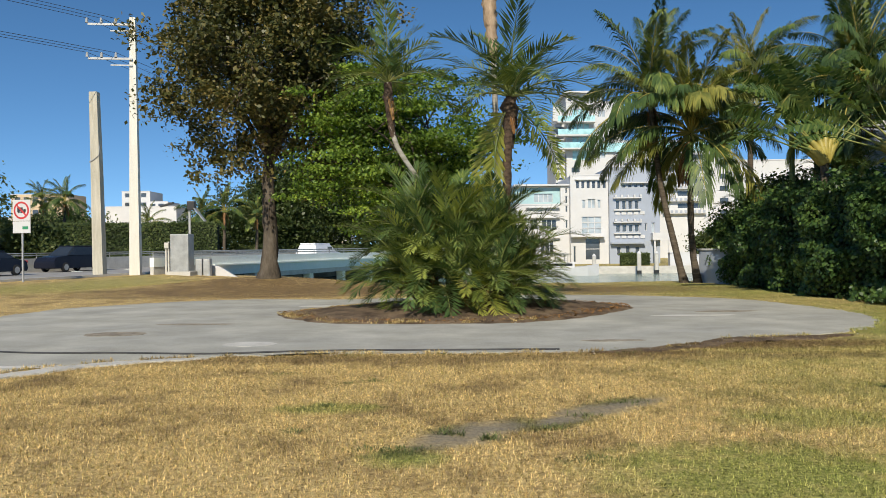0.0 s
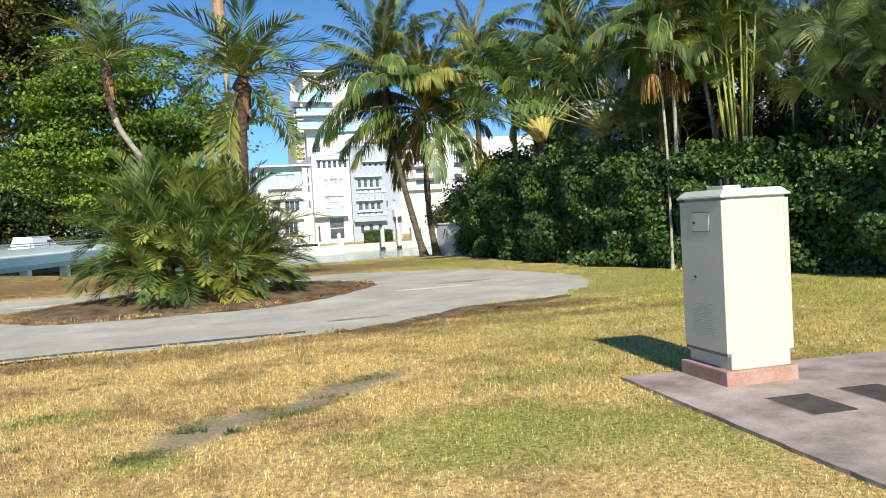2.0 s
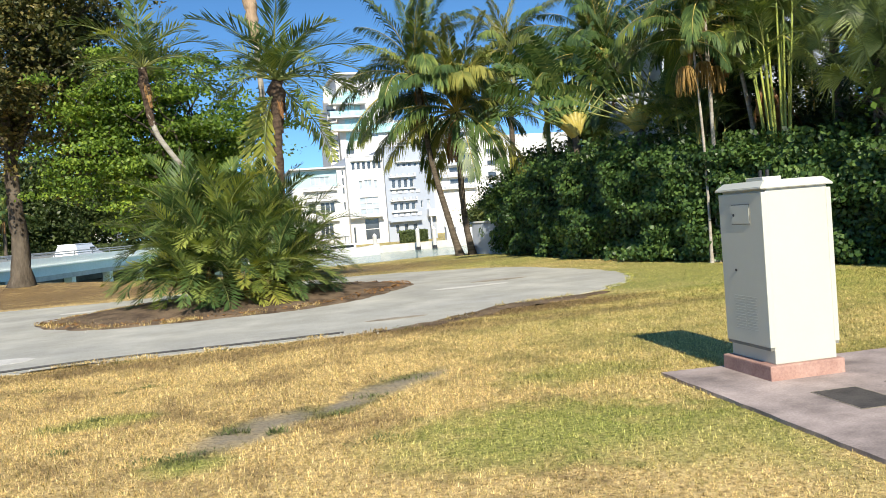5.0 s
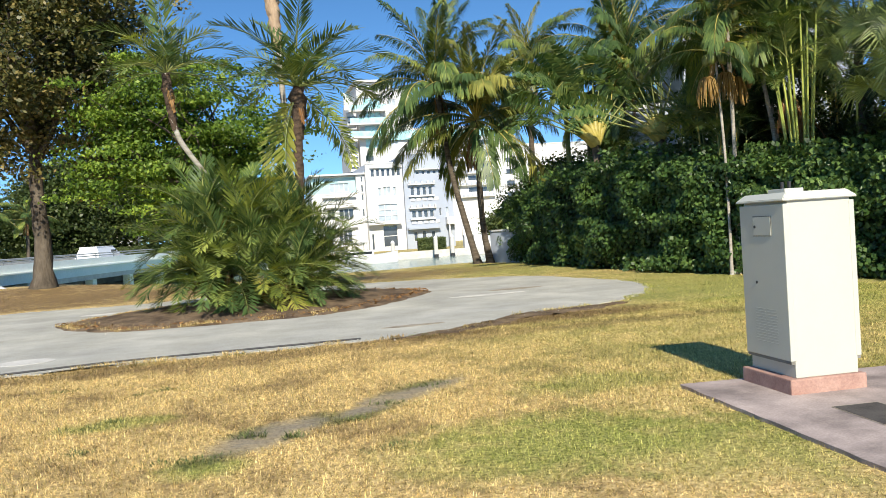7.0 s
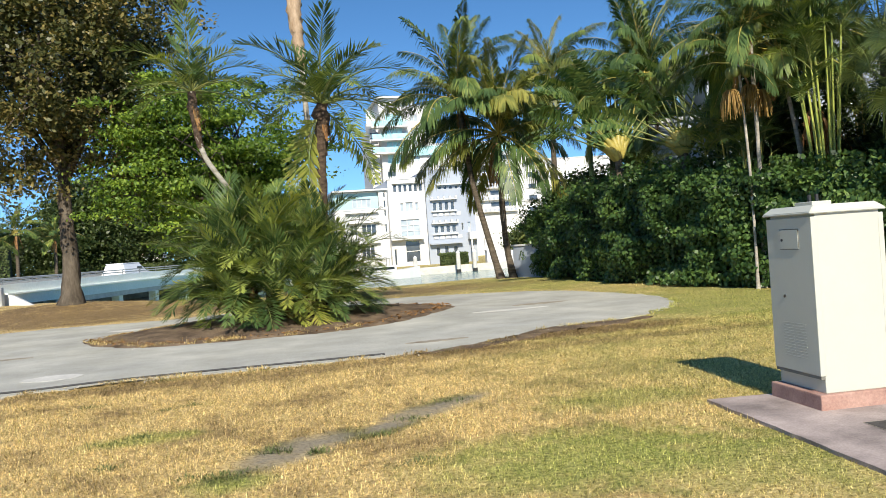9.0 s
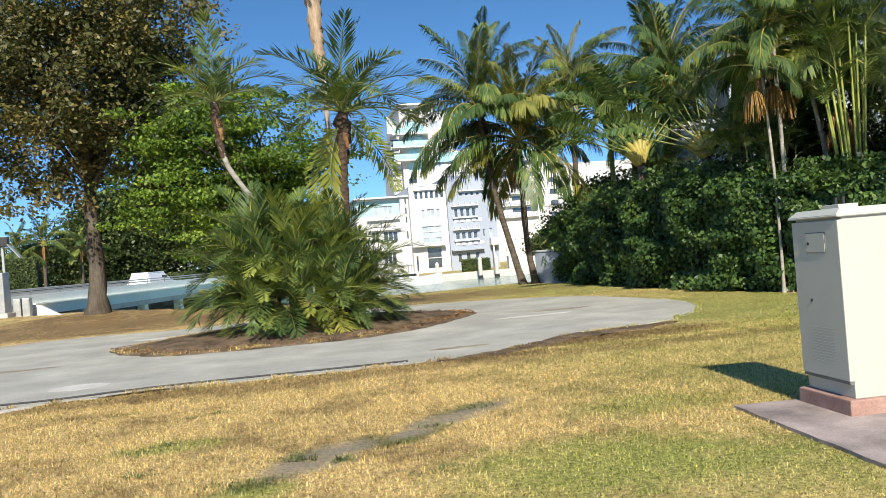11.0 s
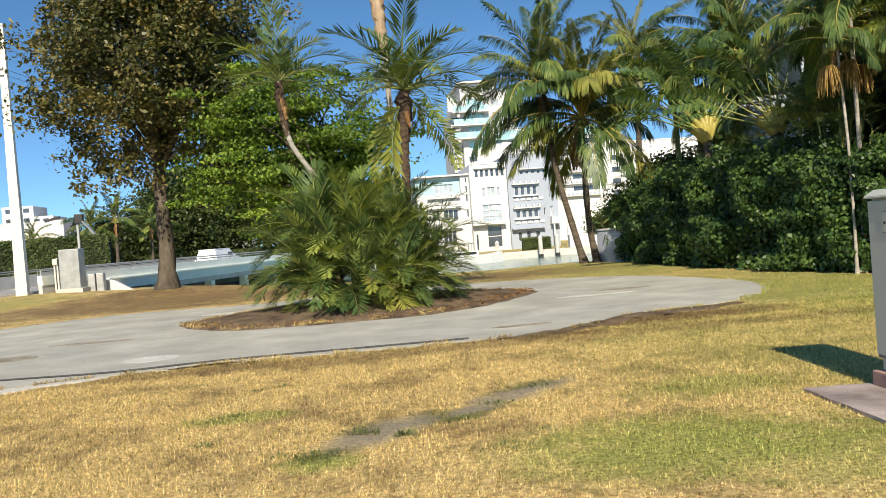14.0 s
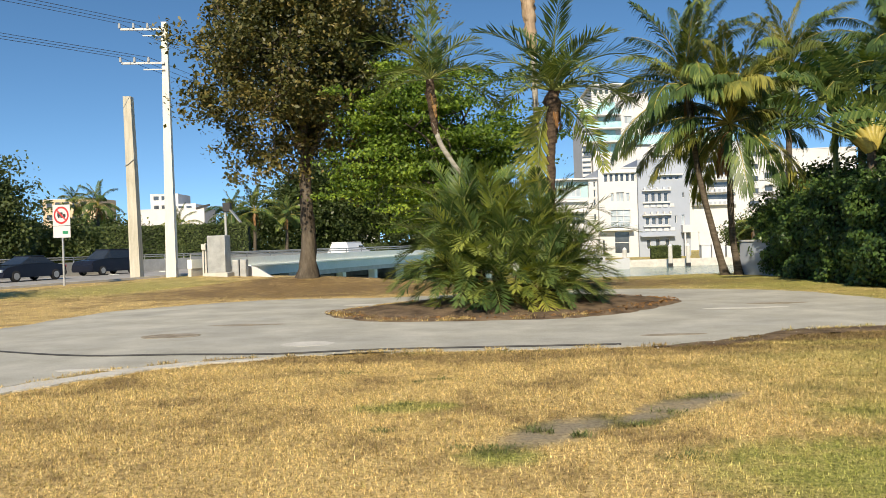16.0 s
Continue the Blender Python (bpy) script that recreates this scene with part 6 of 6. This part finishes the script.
def car(at, rz, paint, label, kind="sedan", closed=False):
    t = thing("car", at, label, "car", rz=rz)
    if kind == "sedan":
        low = [(-2.3, 0.45), (-2.28, 0.85), (-1.6, 0.98), (-1.0, 1.02), (0.9, 1.0), (2.0, 0.82), (2.3, 0.62), (2.32, 0.4)]
        roof = [(-1.55, 0.98), (-0.85, 1.42), (0.1, 1.46), (1.1, 0.98)]
    else:
        low = [(-2.4, 0.5), (-2.4, 1.05), (-2.3, 1.12), (1.3, 1.10), (2.2, 1.0), (2.4, 0.75), (2.42, 0.45)]
        roof = [(-2.3, 1.10), (-2.1, 1.72), (0.4, 1.75), (1.3, 1.08)]

    def loft(prof, w0, w1, z0, name, mat, lean=0.0):
        bm = bmesh.new()
        zt = max(z for _, z in prof)
        L, R = [], []
        for x, z in prof:
            w_ = w0 + (w1 - w0) * (z - z0) / (zt - z0 + 1e-6)
            L.append(bm.verts.new((x, -w_, z)))
            R.append(bm.verts.new((x, w_, z)))
        bm.faces.new(L)
        bm.faces.new(R[::-1])
        n = len(prof)
        for i in range(n):
            j = (i + 1) % n
            bm.faces.new((L[i], R[i], R[j], L[j]))
        bmesh.ops.bevel(bm, geom=bm.edges[:], offset=0.05, segments=2, affect="EDGES")
        return part(name, bm, mat, t, smooth=False)
    loft([(low[0][0], 0.25)] + low + [(low[-1][0], 0.25)], 0.9, 0.86, 0.25, "body", paint)
    loft(roof, 0.84, 0.62, roof[0][1], "upper_body" if closed else "glasshouse", paint if closed else M_CARGLASS)
    if closed:
        for y in (-0.79, 0.75):
            bm = bmesh.new()
            box(bm, -0.2, 0.55, y, y + 0.04, 1.2, 1.5, 0.01)
            part("window", bm, M_CARGLASS, t)
    bm = bmesh.new()
    a, b = roof[1], roof[2]
    box(bm, a[0] - 0.02, b[0] + 0.05, -0.64, 0.64, a[1] - 0.02, b[1] + 0.03, 0.03)
    part("roof", bm, paint, t)
    for x in (-1.45, 1.45):
        for y in (-0.82, 0.82):
            bm = bmesh.new()
            bmesh.ops.create_cone(bm, cap_ends=True, segments=20, radius1=0.33, radius2=0.33, depth=0.22, matrix=pose(x, y, 0.33, 90))
            bmesh.ops.bevel(bm, geom=[e for e in bm.edges if len(e.link_faces) == 2 and e.calc_face_angle() > 1], offset=0.04, segments=2, affect="EDGES")
            wh = part("wheel", bm, M_TYRE, t)
            bm = bmesh.new()
            bmesh.ops.create_cone(bm, cap_ends=True, segments=14, radius1=0.2, radius2=0.16, depth=0.24, matrix=pose(x, y, 0.33, 90))
            part("rim", bm, M_STEEL, wh)
    for y in (-0.62, 0.62):
        bm = bmesh.new()
        box(bm, 2.22, 2.36, y - 0.18, y + 0.18, 0.58, 0.74, 0.03)
        part("headlight", bm, M_PANE_PALE, t)
        bm = bmesh.new()
        box(bm, -2.42, -2.28, y - 0.15, y + 0.15, 0.72, 0.88, 0.03)
        part("tail_light", bm, M_SIGNRED, t)


def on_road(s, d, z=0.03):
    return along(s, d, z)


rz_road = math.degrees(math.atan2(U.y, U.x))
car(on_road(0.5, -7.6), rz_road + 180, M_CAR_DARK, "dark navy sedan driving along the street")
car(on_road(9.5, -9.6), rz_road + 180, M_CAR_DARK, "dark navy sport utility car on the street", "suv")
car(on_road(21.0, 3.8, 0.06), rz_road, M_CAR_WHITE, "white van crossing the bridge", "suv", True)

# ---- lawn blades, last ----


def blades(count, x0, x1, y0, y1, length, width, seed, keep):
    rng = np.random.default_rng(seed)
    y = y0 + (y1 - y0) * rng.random(count) ** 1.35
    x = rng.uniform(x0, x1, count)
    ok = keep(x, y)
    x, y = x[ok], y[ok]
    tf = np.sin(x * 23 + 3 * np.sin(y * 9)) * np.sin(y * 27 + 3 * np.sin(x * 11 + 1)) + 0.5 * np.sin(x * 51 + y * 33)
    ok = tf > rng.uniform(-2.2, -0.2, len(x))
    x, y = x[ok], y[ok]
    n = len(x)
    a = rng.uniform(0, 2 * np.pi, n) 
    lean = np.where(rng.random(n) < 0.3, rng.uniform(0.4, 1.0, n), rng.uniform(1.0, 1.5, n))
    L = length * rng.uniform(0.5, 1.3, n) * np.clip(y / 6.5, 0.6, 1.0)
    d = np.stack([np.cos(a) * np.sin(lean), np.sin(a) * np.sin(lean), np.cos(lean)], 1) * L[:, None]
    s = np.stack([-np.sin(a), np.cos(a), np.zeros(n)], 1) * (width * rng.uniform(0.6, 1.3, n))[:, None] * 0.5
    b = np.stack([x, y, land_height(x, y) - 0.004], 1)
    v = np.stack([b - s, b + s, b + d], 1)
    return v.reshape(-1, 3), np.arange(n * 3).reshape(n, 3)


slab_poly = np.array([(3.68, 6.38), (5.5, 6.12), (9.0, 5.7), (8.6, 0.5), (3.3, 0.5), (3.42, 3.5)])


def lawn_only(x, y):
    k = ~inside(x, y, drive_line) & ~inside(x, y, slab_poly)
    xs, ys = x - STRIP[0], y - STRIP[1]
    su, sv = xs * STRIP[2] + ys * STRIP[3], ys * STRIP[2] - xs * STRIP[3]
    d = np.any([((su - cu) / ru) ** 2 + ((sv - cv) / rv) ** 2 < 0.9 + 0.5 * np.sin(x * 37 + y * 23) for cu, cv, ru, rv in SOIL], axis=0)
    return k & (~d | (np.random.default_rng(1).random(len(x)) < 0.16)) & (x > -0.62 * y - 1.0) & (x < 1.12 * y + 1.5) & (land_height(x, y) > -0.05) & (y < 40)


pieces = [blades(1300000, -8, 12.5, 2.2, 12.5, 0.054, 0.0062, 1, lawn_only), blades(330000, -22, 13, 11, 40, 0.05, 0.014, 2, lawn_only)]
v, f = join_np(pieces)
tagged(mesh_np("grass", v, f, M_BLADE), "short dry straw-coloured grass blades with green drifts", "grass", kind="stuff")



def weed(at, r, h, count, seed):
    rng = np.random.default_rng(seed)
    t = thing("weed_tuft", (*at, 0.0), "small dark green weed tuft on the dry lawn", "weed", "weed tufts")
    q = rng.standard_normal((count, 2)) * r * np.array([1.0, 0.6]) * 0.5
    a, lean, L = rng.uniform(0, 6.28, count), rng.uniform(0.5, 1.45, count), h * rng.uniform(0.4, 1.0, count)
    d = np.stack([np.cos(a) * np.sin(lean), np.sin(a) * np.sin(lean), np.cos(lean)], 1) * L[:, None]
    s = np.stack([-np.sin(a), np.cos(a), np.zeros(count)], 1) * 0.005
    b = np.c_[q, np.zeros(count)]
    v = np.stack([b - s * 0.5, b + d * 0.5 - s, b + d, b + d * 0.5 + s], 1).reshape(-1, 3)
    tagged(mesh_np("leaf", v, np.arange(count * 4).reshape(count, 4), M_WEED, t), kind="stuff")


for k, (x, y, r, h) in enumerate(((-1.34, 11.28, 0.30, 0.06), (2.51, 11.39, 0.5, 0.06), (-0.18, 11.38, 0.34, 0.05), (-0.86, 9.1, 0.13, 0.06), (-1.42, 7.5, 0.22, 0.06), (-1.19, 7.7, 0.13, 0.06), (-1.29, 6.63, 0.16, 0.05), (-0.4, 5.98, 0.24, 0.06),
                                  (-0.6, 6.04, 0.2, 0.05), (0.0, 6.48, 0.14, 0.09), (0.31, 6.31, 0.10, 0.10), (0.82, 6.63, 0.14, 0.08), (-1.15, 8.99, 0.1, 0.04), (-2.02, 9.67, 0.15, 0.05), (1.2, 7.11, 0.18, 0.07), (0.59, 11.32, 0.3, 0.05), (0.95, 5.66, 0.2, 0.06), (1.7, 7.75, 0.3, 0.06))):
    weed((x, y), r, h, int(50 + 260 * r), k)

# ragged tufts over the edge of the drive
rng = np.random.default_rng(77)
ed = drive_line[(drive_line[:, 1] > 9) & (drive_line[:, 1] < 16)]
k = rng.integers(0, len(ed), 9000)
cl = ed[k] + rng.normal(0, 0.05, (9000, 2))
gate = np.array([noise.noise(Vector((p[0] * 2.2, p[1] * 2.2, 4))) for p in cl]) > 0.05
cl = cl[gate]
n = len(cl)
a, lean, L = rng.uniform(0, 6.28, n), rng.uniform(0.3, 1.4, n), rng.uniform(0.03, 0.08, n)
d = np.stack([np.cos(a) * np.sin(lean), np.sin(a) * np.sin(lean), np.cos(lean)], 1) * L[:, None]
s = np.stack([-np.sin(a), np.cos(a), np.zeros(n)], 1) * 0.004
b = np.c_[cl, np.full(n, 0.012)]
v = np.stack([b - s, b + s, b + d * 0.6 + s, b + d], 1).reshape(-1, 3)
tagged(mesh_np("grass_edge", v, np.arange(n * 4).reshape(n, 4), M_BLADE), "brown grass tufts creeping over the drive edge", "grass", kind="stuff")

rng = np.random.default_rng(91)
isl = np.array(ISLAND)
q = np.stack([rng.uniform(-3.8, 4.4, 5200), rng.uniform(15.6, 21.5, 5200)], 1)
q = q[inside(q[:, 0], q[:, 1], isl)]
v, f = leaves_np(np.c_[q, 0.07 + 0.10 * np.clip(1 - np.hypot((q[:, 0] - 0.3) / 4, (q[:, 1] - 18.6) / 3), 0, 1)], 0.11, rng, np.array([0, 0, 1.0]), 0.35, 0.3)
tagged(mesh_np("leaf_litter", v, f, M_FROND_DRY), "dry brown leaf scraps on the island", "leaf litter", kind="stuff")
k = rng.integers(0, len(isl), 22000)
u = rng.random((22000, 1))
q = (isl[k] * (1 - u) + np.roll(isl, -1, 0)[k] * u)
q = q + (np.array([0.2, 18.6]) - q) * (rng.random((22000, 1)) ** 1.3) * 0.30
ok = (q[:, 0] < 1.8) & np.array([noise.noise(Vector((p[0] * 1.5, p[1] * 1.5, 2))) > -0.1 for p in q])
q = q[ok]
n = len(q)
a, lean, L = rng.uniform(0, 6.28, n), rng.uniform(0.2, 1.3, n), rng.uniform(0.04, 0.09, n)
d = np.stack([np.cos(a) * np.sin(lean), np.sin(a) * np.sin(lean), np.cos(lean)], 1) * L[:, None]
s = np.stack([-np.sin(a), np.cos(a), np.zeros(n)], 1) * 0.0045
b = np.c_[q, 0.02 + 0.15 * np.clip(1 - np.hypot((q[:, 0] - 0.3) / 4.3, (q[:, 1] - 18.6) / 3.2), 0, 1)]
v = np.stack([b - s, b + s, b + d * 0.6 + s, b + d], 1).reshape(-1, 3)
tagged(mesh_np("grass_island", v, np.arange(n * 4).reshape(n, 4), M_BLADE), "thin dry grass fringe round the island", "grass", kind="stuff")
ed = np.concatenate([drive_line[(drive_line[:, 1] > 9) & (drive_line[:, 1] < 24)], isl.repeat(6, 0)])
q = ed[rng.integers(0, len(ed), 900)] + rng.normal(0, 0.13, (900, 2))
z = np.full((900, 1), 0.026)
v, f = leaves_np(np.c_[q, z], 0.022, rng, np.array([0, 0, 1.0]), 0.6, 0.9)
tagged(mesh_np("gravel", v, f, M_KERB), "loose pale stone chips along the drive", "gravel", kind="stuff")
